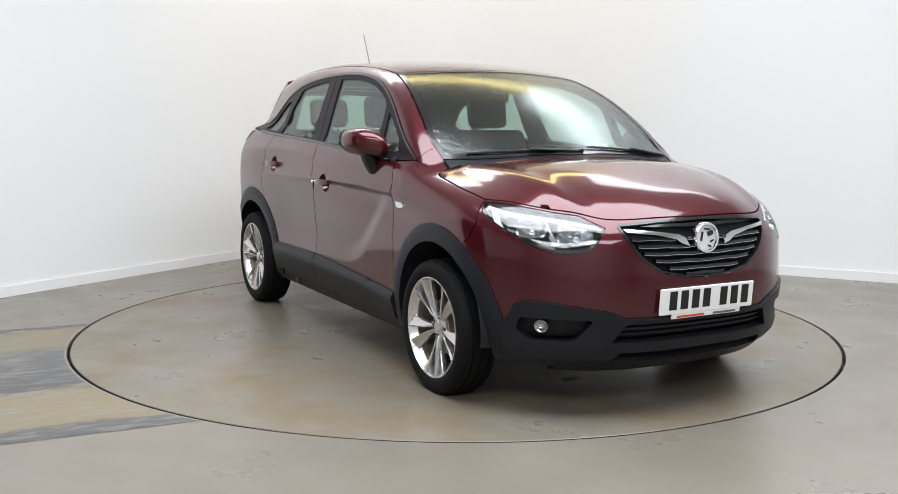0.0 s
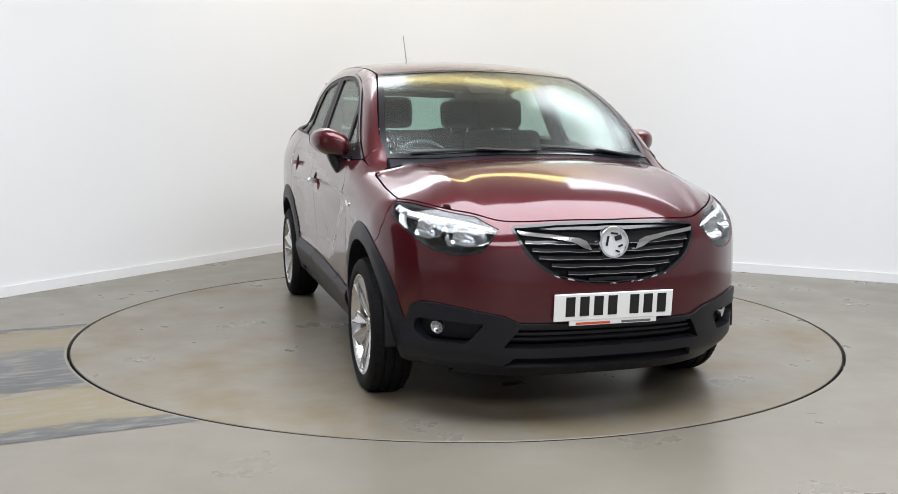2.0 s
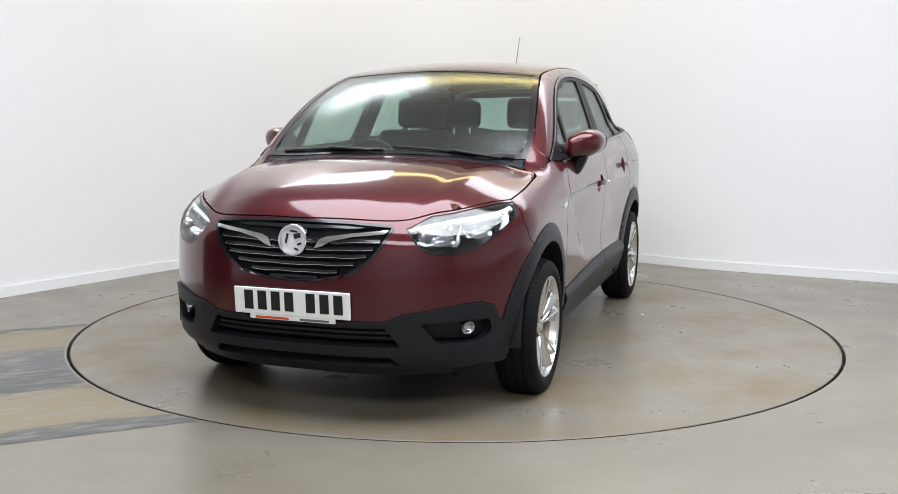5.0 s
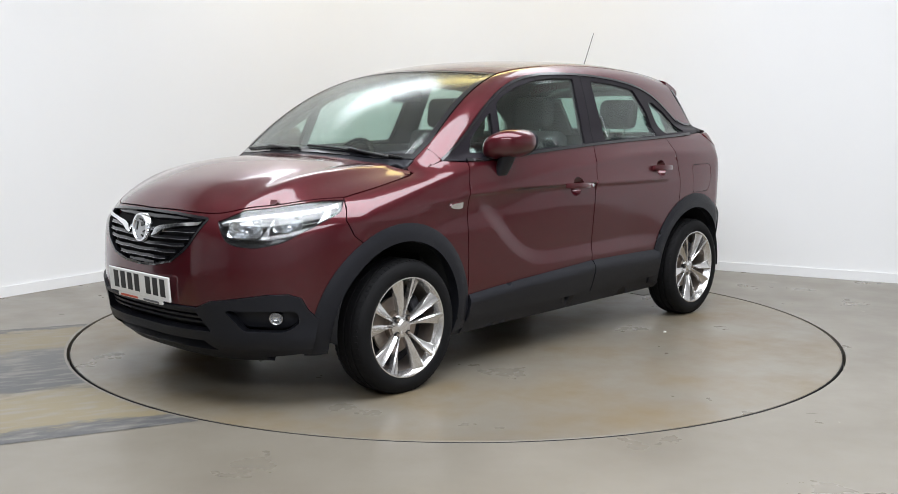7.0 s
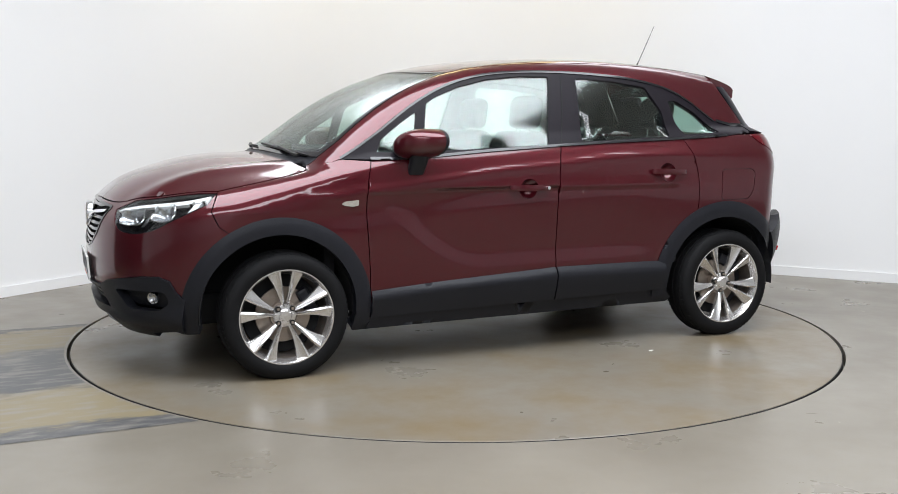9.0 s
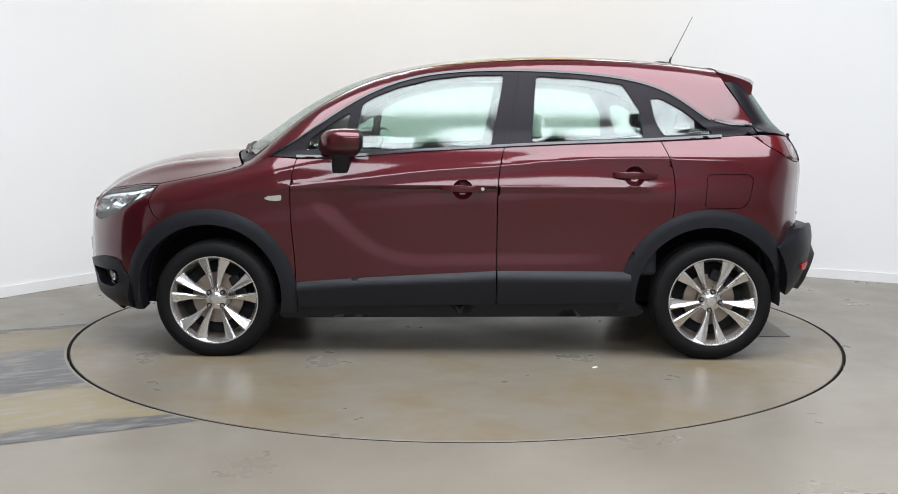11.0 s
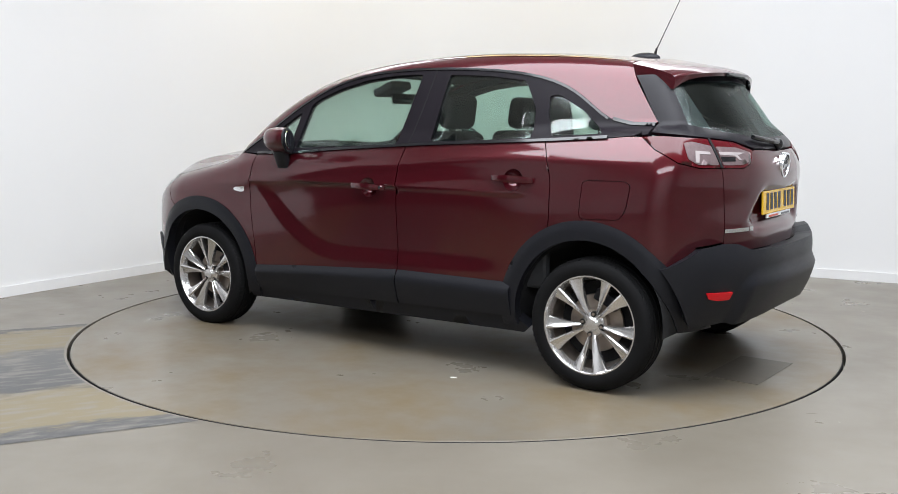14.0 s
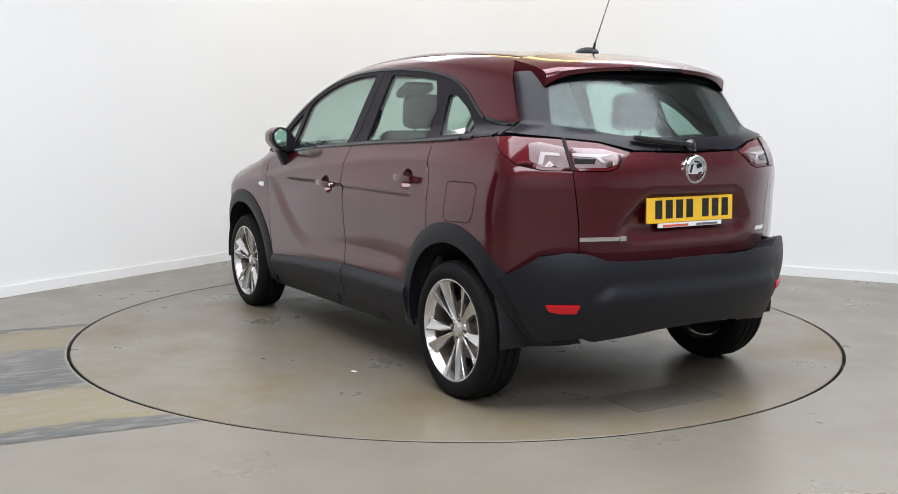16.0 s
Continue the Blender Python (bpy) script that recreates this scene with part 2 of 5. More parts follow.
BACKLIGHT = tabled([(1.05, -1.885), (1.15, -1.855), (1.3, -1.755), (1.42, -1.665), (1.52, -1.58)])
CREASE = tabled([(1.5, 0.83), (0.85, 0.895), (0.44, 0.945), (0.13, 0.983), (-0.187, 1.008), (-0.467, 1.038), (-0.755, 1.055), (-1.036, 1.060), (-1.6, 1.052)])
SCOOP = tabled([(-1.0, 0.503), (-0.6, 0.503), (-0.2, 0.500), (0.13, 0.493), (0.318, 0.503), (0.445, 0.550), (0.572, 0.634), (0.70, 0.752), (0.826, 0.880), (0.95, 1.02)])
STEEP = tabled([(-1.0, 1.0), (0.2, 1.0), (0.32, 1.05), (0.445, 1.15), (0.572, 1.33), (0.70, 1.40), (0.95, 1.45)])


def smin(a, b, k):
    h = np.maximum(k - np.abs(a - b), 0) / k
    return np.minimum(a, b) - h * h * k / 4


def ease(t):
    t = np.clip(t, 0, 1)
    return t * t * (3 - 2 * t)


def form(x, y, z):
    """Above nought inside the car's skin."""
    y = np.abs(y)
    dz = z - CREASE(x)
    ridge = 0.007 * np.exp(-(dz / 0.024) ** 2) - 0.008 * np.exp(-((dz + 0.10) / 0.06) ** 2)
    fade = np.clip((1.5 - np.abs(x + 0.1)) / 0.5, 0, 1)
    d = (z - SCOOP(x)) / STEEP(x)
    scoop = 0.014 * ease(d / 0.10 + 0.25) * np.exp(-np.maximum(d - 0.08, 0) / 0.32) * ease((0.92 - x) / 0.16) * ease((x + 1.02) / 0.5) * ease((0.97 - z) / 0.25)
    side = WIDTH(x) + BELLY(z) + ridge * fade - scoop - 0.05 * np.clip((z - 0.80) / 0.22, 0, 1.5) * np.clip((x - 0.95) / 0.5, 0, 1) - y
    nose = NOSE(z) - 0.37 * (y / 0.8) ** 3 - x
    fold = 0.014 * np.exp(-((y - (0.60 - 0.10 * (x - 1.1))) / 0.06) ** 2) * np.clip((x - 1.0) / 0.3, 0, 1)
    hood = HOOD(x) + fold - HOOD_CROWN(x) * y ** 2.6 - z
    tail = x - TAIL(z) - 0.235 * (y / 0.8) ** 2.8
    low = smin(smin(smin(side, nose, 0.14), tail, 0.06), hood, 0.06)
    low = np.minimum(low, z - 0.17)
    dzc = z - 1.05
    flank = CABIN(x) - 0.008 - 0.33 * dzc - 0.12 * dzc * np.abs(dzc) - y
    top = (TOP(x) - TOP_CROWN(x) * y * y - z) * 0.85
    back = (x - BACKLIGHT(z) - 0.24 * (y / 0.7) ** 2.4) * 0.8
    up = np.minimum(smin(smin(flank, top, 0.07), back, 0.05), z - 0.9)
    return -smin(-low, -up, 0.03)


BUMPER = tabled([(0.2, -1.80), (0.3, -1.90), (0.4, -1.965), (0.5, -2.00), (0.6, -2.015), (0.68, -2.005), (0.76, -1.975)])


def rear_form(x, y, z):
    """The rear bumper's outer form."""
    y = np.abs(y)
    side = WIDTH(x) + BELLY(z) + 0.012 - y
    tail = x - BUMPER(z) - 0.24 * (y / 0.8) ** 3
    return np.minimum(smin(side, tail, 0.16), z - 0.17)


def slope(p, form=form):
    e, g = 0.003, []
    for i in range(3):
        d = np.zeros(3)
        d[i] = e
        g.append(form(*(p + d).T) - form(*(p - d).T))
    g = -np.stack(g, 1)
    return g / np.maximum(np.linalg.norm(g, axis=1, keepdims=True), 1e-9)


FRONT_AXIS, REAR_AXIS, GIRTH = 1.15, -1.05, 0.85


def rays(how, uv):
    u, v = uv[:, 0], uv[:, 1]
    one, nil = np.ones_like(u), np.zeros_like(u)
    if how == "side":
        return np.stack([u, 1.3 * one, v], 1), np.stack([nil, -one, nil], 1)
    if how == "top":
        return np.stack([u, v, 2.2 * one], 1), np.stack([nil, nil, -one], 1)
    a, s, cx = u / GIRTH, (1 if how == "front" else -1), (FRONT_AXIS if how == "front" else REAR_AXIS)
    d = np.stack([s * np.cos(a), np.sin(a), nil], 1)
    return np.stack([cx * one, nil, v], 1) + 1.6 * d, -d


def skin(how, uv, form=form):
    """Where the map's lines meet the car's form."""
    uv = np.atleast_2d(np.asarray(uv, float))
    o, d = rays(how, uv)
    steps = np.linspace(0, 1.5, 51)
    q = o[:, None] + d[:, None] * steps[None, :, None]
    f = form(q[..., 0].ravel(), q[..., 1].ravel(), q[..., 2].ravel()).reshape(len(uv), -1)
    inside = f > 0
    k = np.where(inside.any(1), inside.argmax(1), f.argmax(1))
    k = np.maximum(k, 1)
    lo, hi = steps[k - 1], steps[k]
    for _ in range(15):
        mid = (lo + hi) / 2
        p = o + d * mid[:, None]
        ins = form(p[:, 0], p[:, 1], p[:, 2]) > 0
        hi, lo = np.where(ins, mid, hi), np.where(ins, lo, mid)
    return o + d * hi[:, None]


def side_to(how, pts, form=form):
    """Points of the side view (x, z) in the front or rear map."""
    p = skin("side", pts, form)
    if how == "top":
        return [(float(a), float(b)) for a, b in p[:, :2]]
    s, cx = (1, FRONT_AXIS) if how == "front" else (-1, REAR_AXIS)
    return [(float(np.arctan2(q[1], s * (q[0] - cx)) * GIRTH), float(q[2])) for q in p]


def across(how, pts, form=form):
    """Points (y, z) seen from ahead or behind, in the front or rear map."""
    s, cx = (1, FRONT_AXIS) if how == "front" else (-1, REAR_AXIS)
    us = np.linspace(0, 1.5, 61) * GIRTH
    p = skin(how, [(u, z) for _, z in pts for u in us], form).reshape(len(pts), len(us), 3)
    out = []
    for (y, z), row in zip(pts, p):
        k = int(np.argmax(row[:, 1])) + 1
        out.append((math.copysign(float(np.interp(abs(y), row[:k, 1], us[:k])), y), z))
    return out


def within(poly, p):
    x, y = p[:, 0], p[:, 1]
    c = np.zeros(len(p), bool)
    a = np.asarray(poly)
    for (x0, y0), (x1, y1) in zip(a, np.roll(a, -1, 0)):
        hit = (y0 > y) != (y1 > y)
        with np.errstate(divide="ignore", invalid="ignore"):
            c ^= hit & (x < (x1 - x0) * (y - y0) / (y1 - y0) + x0)
    return c


def rounded(poly, r, n=4):
    """The outline with its corners rounded by r, or by a radius for each corner."""
    out, m = [], len(poly)
    for i, p in enumerate(poly):
        ri = r[i] if isinstance(r, (list, tuple)) else r
        a, b, c = Vector(poly[i - 1]), Vector(p), Vector(poly[(i + 1) % m])
        if ri <= 0:
            out.append(tuple(b))
            continue
        d1, d2 = (a - b), (c - b)
        k = min(ri, d1.length * 0.45, d2.length * 0.45)
        p1, p2 = b + d1.normalized() * k, b + d2.normalized() * k
        for j in range(n + 1):
            t = j / n
            out.append(tuple(p1 * (1 - t) ** 2 + b * 2 * t * (1 - t) + p2 * t * t))
    return out


def shrunk(poly, d):
    """The outline drawn in by d."""
    a = np.asarray(poly, float)
    area = 0.5 * np.sum(a[:, 0] * np.roll(a[:, 1], -1) - np.roll(a[:, 0], -1) * a[:, 1])
    t1, t2 = a - np.roll(a, 1, 0), np.roll(a, -1, 0) - a
    t1, t2 = (t / np.maximum(np.linalg.norm(t, axis=1, keepdims=True), 1e-9) for t in (t1, t2))
    n = np.stack([-(t1 + t2)[:, 1], (t1 + t2)[:, 0]], 1) * (1 if area > 0 else -1)
    n /= np.maximum(np.linalg.norm(n, axis=1, keepdims=True), 1e-9)
    return [tuple(v) for v in a + n * d]


def chain(points, n=24):
    """A smooth line through points."""
    points = [p for i, p in enumerate(points) if not i or math.dist(p, points[i - 1]) > 1e-6]
    t = np.concatenate([[0], np.cumsum([math.dist(a, b) for a, b in zip(points, points[1:])])])
    fx, fy = spline(list(zip(t, [p[0] for p in points]))), spline(list(zip(t, [p[1] for p in points])))
    s = np.linspace(0, t[-1], n)
    return [(float(a), float(b)) for a, b in zip(fx(s), fy(s))]


def arc(cx, cz, r, a0, a1, n=28, squash=1.0):
    return [(cx + r * math.cos(radians(a)), cz + r * squash * math.sin(radians(a))) for a in np.linspace(a0, a1, n)]


def full(half):
    """An outline from the centre line round one half to the centre line, with its other half."""
    return list(half) + [(p[0], -p[1]) for p in reversed(half) if abs(p[1]) > 1e-6]


def full_u(half):
    return list(half) + [(-p[0], p[1]) for p in reversed(half) if abs(p[0]) > 1e-6]


from mathutils.geometry import delaunay_2d_cdt


def panel(name, loops, how, material, parent, lift=0.0, thick=0.016, h=0.04, gap=0.0, both=False, label="", lining=None, shape=form):
    """A sheet of the car's skin within the first outline and outside the others, lifted along the skin's normal, with a
    turned-in edge and an inner face. both: also its mirror image."""
    loops = [list(l) for l in loops]
    if gap:
        loops[0] = shrunk(loops[0], gap)
    pts, edges = [], []
    for l in loops:
        ring = []
        for a, b in zip(l, l[1:] + l[:1]):
            k = max(1, math.ceil(math.dist(a, b) / h))
            ring += [(a[0] + (b[0] - a[0]) * j / k, a[1] + (b[1] - a[1]) * j / k) for j in range(k)]
        n0 = len(pts)
        pts += ring
        edges += [(n0 + i, n0 + (i + 1) % len(ring)) for i in range(len(ring))]
    rim = np.array(pts)
    lo, hi = rim.min(0), rim.max(0)
    gx, gy = np.meshgrid(np.arange(lo[0] + h / 2, hi[0], h), np.arange(lo[1] + h / 2, hi[1], h))
    grid = np.stack([gx.ravel(), gy.ravel()], 1)
    ins = within(loops[0], grid)
    for l in loops[1:]:
        ins &= ~within(l, grid)
    grid = grid[ins]
    if len(grid):
        near = np.array([np.min(np.sum((rim - g) ** 2, 1)) for g in grid])
        grid = grid[near > (0.45 * h) ** 2]
    coords = [Vector(p) for p in pts] + [Vector(p) for p in grid]
    v2, _, tris, *_ = delaunay_2d_cdt(coords, edges, [], 0, 1e-7)
    uv = np.array([tuple(v) for v in v2])
    tri = np.array([f for f in tris if len(f) == 3])
    mid = uv[tri].mean(1)
    keep = within(loops[0], mid)
    for l in loops[1:]:
        keep &= ~within(l, mid)
    tri = tri[keep]
    used = np.unique(tri)
    back = -np.ones(len(uv), int)
    back[used] = np.arange(len(used))
    tri, uv = back[tri], uv[used]
    p = skin(how, uv, shape)
    nrm = slope(p, shape)
    d = lift(uv, p) if callable(lift) else lift
    p = p + nrm * np.reshape(d, (-1, 1)) if np.ndim(d) else p + nrm * d
    if callable(lift):
        # the normal of the lifted sheet, by averaging its triangles
        fn = np.cross(p[tri[:, 1]] - p[tri[:, 0]], p[tri[:, 2]] - p[tri[:, 0]])
        vn = np.zeros_like(p)
        for c in range(3):
            np.add.at(vn, tri[:, c], fn)
        vn /= np.maximum(np.linalg.norm(vn, axis=1, keepdims=True), 1e-12)
        nrm = vn * np.sign(np.sum(vn * nrm, 1, keepdims=True) + 1e-9)
    fn = np.cross(p[tri[:, 1]] - p[tri[:, 0]], p[tri[:, 2]] - p[tri[:, 0]])
    flip = np.sum(fn * nrm[tri[:, 0]], 1) < 0
    tri[flip] = tri[flip][:, ::-1]
    n = len(p)
    depth = thick(uv, p)[:, None] if callable(thick) else thick
    q = p - nrm * depth
    verts = np.concatenate([p, q])
    count = {}
    for a, b, c in tri:
        for e in ((a, b), (b, c), (c, a)):
            count[e] = count.get(e, 0) + 1
    border = [e for e in count if (e[1], e[0]) not in count]
    faces = [tuple(t) for t in tri] + [(c + n, b + n, a + n) for a, b, c in tri] + [(b, a, a + n, b + n) for a, b in border]
    loopn = [nrm[i] for t in tri for i in t] + [-nrm[i] for a, b, c in tri for i in (c, b, a)]
    for a, b in border:
        g = np.cross(p[a] - p[b], q[a] - p[b])
        g = g / max(np.linalg.norm(g), 1e-9)
        loopn += [g] * 4
    slots = [material, lining or material]
    index = [0] * len(tri) + [1] * len(tri) + [0] * len(border)
    out = [mesh_object(name, verts, faces, material, parent, normals=loopn, slots=slots, index=index, label=label)]
    if both:
        mv = verts * (1, -1, 1)
        mf = [tuple(reversed(f)) for f in faces]
        mn, k = [], 0
        for f in faces:
            mn += [v * (1, -1, 1) for v in reversed(loopn[k:k + len(f)])]
            k += len(f)
        out.append(mesh_object(name, mv, mf, material, parent, normals=mn, slots=slots, index=index, label=label))
    return out


# ---- the room ----
def wall_run(name, path, height, thick, material, label, bottom=0.0):
    """An upright slab along a plan path; the room lies to its right."""
    n = len(path)
    a = np.array(path)
    t = np.gradient(a, axis=0)
    t /= np.linalg.norm(t, axis=1, keepdims=True)
    o = np.stack([-t[:, 1], t[:, 0]], 1) * thick
    verts = [(x, y, bottom) for x, y in a] + [(x, y, height) for x, y in a] + [(x, y, bottom) for x, y in a + o] + [(x, y, height) for x, y in a + o]
    faces = []
    for i in range(n - 1):
        j = i + 1
        faces += [(i, j, n + j, n + i), (2 * n + j, 2 * n + i, 3 * n + i, 3 * n + j), (n + i, n + j, 3 * n + j, 3 * n + i), (j, i, 2 * n + i, 2 * n + j)]
    faces += [(0, n, 3 * n, 2 * n), (n - 1, 3 * n - 1, 4 * n - 1, 2 * n - 1)]
    ob = mesh_object(name, verts, faces, material, smooth=True)
    ob.data.set_sharp_from_angle(angle=radians(40))
    return tagged(ob, label, "wall", kind="structure")


def room():
    left, middle, right = Vector((0.516, 0.857)).normalized(), Vector((0.710, -0.704)).normalized(), Vector((0.895, -0.447)).normalized()
    corner, knee = Vector((-0.64, 5.01)), Vector((1.95, 2.43))

    def bend(at, d0, d1, r, n):
        p0, p1 = at - d0 * r, at + d1 * r
        return [tuple(p0 * (1 - t) ** 2 + at * 2 * t * (1 - t) + p1 * t * t) for t in np.linspace(0, 1, n)]

    start, end = corner - left * 7.15, knee + right * 6.7
    round_corner, round_knee = bend(corner, left, middle, 1.8, 17), bend(knee, middle, right, 0.7, 11)
    back = [tuple(start), tuple(corner - left * 2.4), tuple(corner - left * 2.0)] + round_corner + round_knee + [tuple(knee + right * k) for k in (0.9, 1.3)] + [tuple(end)]
    wall_run("wall_back", back, CEILING, 0.2, WALL, "smooth white painted studio wall with a rounded corner")
    a = np.array(back)
    t = np.gradient(a, axis=0)
    t /= np.linalg.norm(t, axis=1, keepdims=True)
    inner = a - np.stack([-t[:, 1], t[:, 0]], 1) * 0.014
    sk = wall_run("baseboard", [tuple(v) for v in inner], 0.075, 0.012, SKIRT, "white painted skirting board along the studio wall")
    tagged(sk, category="skirting")
    # the drive-in opening in the left wall, where the lane leads
    gate, tail = corner - left * 10.15, corner - left * 13.0
    sx, sy = tail
    ex, ey = end
    deep = -10.5
    wall_run("wall_left_head", [tuple(gate), tuple(start)], CEILING, 0.2, WALL, "white wall above the drive-in opening", bottom=3.0)
    wall_run("wall_left_rest", [tuple(tail), tuple(gate)], CEILING, 0.2, WALL, "plain white studio wall")
    wall_run("wall_left", [(sx, deep), (sx, sy)], CEILING, 0.2, WALL, "plain white studio wall")
    wall_run("wall_right", [(ex, ey), (ex, deep)], CEILING, 0.2, WALL, "plain white studio wall")
    wall_run("wall_front", [(ex, deep), (sx, deep)], CEILING, 0.2, GREY_WALL, "plain grey wall behind the camera")
    side = Vector((-left.y, left.x))
    a, b = start + side * 0.35 + left * 0.3, gate + side * 0.35 - left * 0.3
    door = wall_run("door_1", [tuple(b), tuple(a)], 3.1, 0.06, DOORWAY, "dark closed roller door of the drive-in entrance")
    tagged(door, category="door")
    bm = bmesh.new()
    box(bm, (24, 22, 0.1), pose(1, -2.5, CEILING + 0.05))
    tagged(part("ceiling", bm, CEIL, None), "grey painted ceiling above the studio", "ceiling", kind="structure")


DECK = 2.215


def floors():
    # the slab, with a round pit for the turntable
    n, out = 128, []
    ring = [((DECK + 0.014) * math.cos(2 * math.pi * k / n), (DECK + 0.014) * math.sin(2 * math.pi * k / n)) for k in range(n)]
    far = [(14 * math.cos(2 * math.pi * k / n), 14 * math.sin(2 * math.pi * k / n)) for k in range(n)]
    verts = [(x, y, 0) for x, y in far] + [(x, y, 0) for x, y in ring] + [(x, y, -0.08) for x, y in ring]
    faces = []
    for k in range(n):
        j = (k + 1) % n
        faces += [(k, j, n + j, n + k), (n + k, n + j, 2 * n + j, 2 * n + k)]
    faces.append(tuple(2 * n + k for k in range(n)))
    tagged(mesh_object("floor", verts, faces, FLOOR), "taupe painted concrete studio floor, dusty and scuffed", "floor", kind="structure")


def turntable():
    bm = bmesh.new()
    lathe([(0.001, 0.0), (1.0, 0.0), (2.0, 0.0), (DECK - 0.007, 0.0), (DECK - 0.004, -0.003), (DECK - 0.004, -0.06), (0.001, -0.06)], 128, bm)
    bmesh.ops.rotate(bm, verts=bm.verts, cent=(0, 0, 0), matrix=Euler((radians(90), 0, 0)).to_matrix())
    base = new("turntable")
    part("deck", bm, DISC, base, "taupe painted round deck")
    # added black ring on the deck's side, darkening the gap as its shade would
    bm = lathe([(DECK - 0.003, -0.002), (DECK, -0.003), (DECK, -0.055), (DECK - 0.003, -0.055)], 128, close=True)
    bmesh.ops.rotate(bm, verts=bm.verts, cent=(0, 0, 0), matrix=Euler((radians(90), 0, 0)).to_matrix())
    part("gap_shade_band", bm, DARK, base, "black band standing in for shade in the gap round the deck", smooth=True)
    bm = bmesh.new()
    box(bm, (0.27, 0.52, 0.003), pose(-1.83, 0.04, 0.0015, 0, 0, -2), 0.001, 1)
    part("hatch", bm, HATCH, base, "darker square service hatch")
    bm = bmesh.new()
    box(bm, (0.03, 0.016, 0.002), pose(-0.71, 1.045, 0.0012, 0, 0, 30))
    part("scrap", bm, PAPER, base, "small white paper scrap")
    return tagged(base, "round taupe painted vehicle turntable set flush in the floor", "turntable")


HATCH = mat("worn_hatch_paint", (0.12, 0.105, 0.085), rough=0.45, vary=0.2, scale=12)
PAPER = mat("paper_scrap", (0.75, 0.75, 0.72), rough=0.8)


def lane_material():
    """Worn lane paint: ochre tracks, a grey middle and dark edges, feathered along the lane."""
    m = mat("worn_lane_paint", (0.2, 0.18, 0.14), rough=0.42, bump=0.15, bscale=120)
    nt = m.node_tree
    co, sep, mp = nt.nodes.new("ShaderNodeTexCoord"), nt.nodes.new("ShaderNodeSeparateXYZ"), nt.nodes.new("ShaderNodeMapping")
    mp.inputs["Scale"].default_value = (1.8, 5.5, 1.0)
    n1, n2 = nt.nodes.new("ShaderNodeTexNoise"), nt.nodes.new("ShaderNodeTexNoise")
    n1.inputs["Scale"].default_value, n1.inputs["Detail"].default_value, n1.inputs["Roughness"].default_value = 1.6, 8, 0.65
    n2.inputs["Scale"].default_value, n2.inputs["Detail"].default_value = 3.2, 9
    nt.links.new(co.outputs["Object"], sep.inputs[0])
    nt.links.new(co.outputs["Object"], mp.inputs[0])
    nt.links.new(mp.outputs[0], n1.inputs["Vector"])
    nt.links.new(mp.outputs[0], n2.inputs["Vector"])
    a, b = nt.nodes.new("ShaderNodeMath"), nt.nodes.new("ShaderNodeMath")
    a.operation = b.operation = "MULTIPLY_ADD"
    a.inputs[1].default_value, a.inputs[2].default_value = 1 / 2.23, -0.13
    b.inputs[1].default_value = 0.26
    nt.links.new(sep.outputs[1], a.inputs[0])
    nt.links.new(n1.outputs["Fac"], b.inputs[0])
    nt.links.new(a.outputs[0], b.inputs[2])
    r = nt.nodes.new("ShaderNodeValToRGB")
    ochre, grey, dark = (0.200, 0.164, 0.098, 1), (0.105, 0.104, 0.103, 1), (0.068, 0.069, 0.071, 1)
    stops = ((0.0, dark), (0.026, dark), (0.046, ochre), (0.26, ochre), (0.30, grey), (0.64, dark), (0.69, ochre), (0.915, ochre), (0.94, dark), (1.0, dark))
    for pos, c in stops[1:-1]:
        r.color_ramp.elements.new(pos)
    for e, (pos, c) in zip(r.color_ramp.elements, stops):
        e.position, e.color = pos, c
    nt.links.new(b.outputs[0], r.inputs[0])
    mix, rng = nt.nodes.new("ShaderNodeMix"), nt.nodes.new("ShaderNodeMapRange")
    mix.data_type = "RGBA"
    mix.inputs[7].default_value = (0.21, 0.195, 0.17, 1)
    rng.inputs[1].default_value, rng.inputs[2].default_value, rng.inputs[4].default_value = 0.47, 0.66, 0.8
    nt.links.new(n2.outputs["Fac"], rng.inputs[0])
    nt.links.new(rng.outputs[0], mix.inputs[0])
    nt.links.new(r.outputs[0], mix.inputs[6])
    nt.links.new(mix.outputs[2], nt.nodes["Principled BSDF"].inputs["Base Color"])
    return m


def floor_markings():
    """The worn painted drive-on lane, from the turntable's edge outward."""
    away, over, at = Vector((-0.905, -0.425)), Vector((0.425, -0.905)), Vector((-2.24, -0.07))
    near = []
    for w in np.linspace(0, 2.23, 40):
        s = 1.5
        while (at + over * w + away * s).length > DECK + 0.03 and s > -1.6:
            s -= 0.004
        near.append((s, float(w), 0.0015))
    loop = near + [(4.0, 2.23, 0.0015), (4.0, 0.0, 0.0015)]
    ob = mesh_object("floor_marking", loop, [tuple(reversed(range(len(loop))))], lane_material())
    ob.matrix_world = Matrix(((away.x, over.x, 0, at.x), (away.y, over.y, 0, at.y), (0, 0, 1, 0), (0, 0, 0, 1)))
    if ob.data.polygons[0].normal.z < 0:
        ob.data.flip_normals()
    tagged(ob, "worn ochre and grey painted drive-on lane", "floor marking", kind="structure")


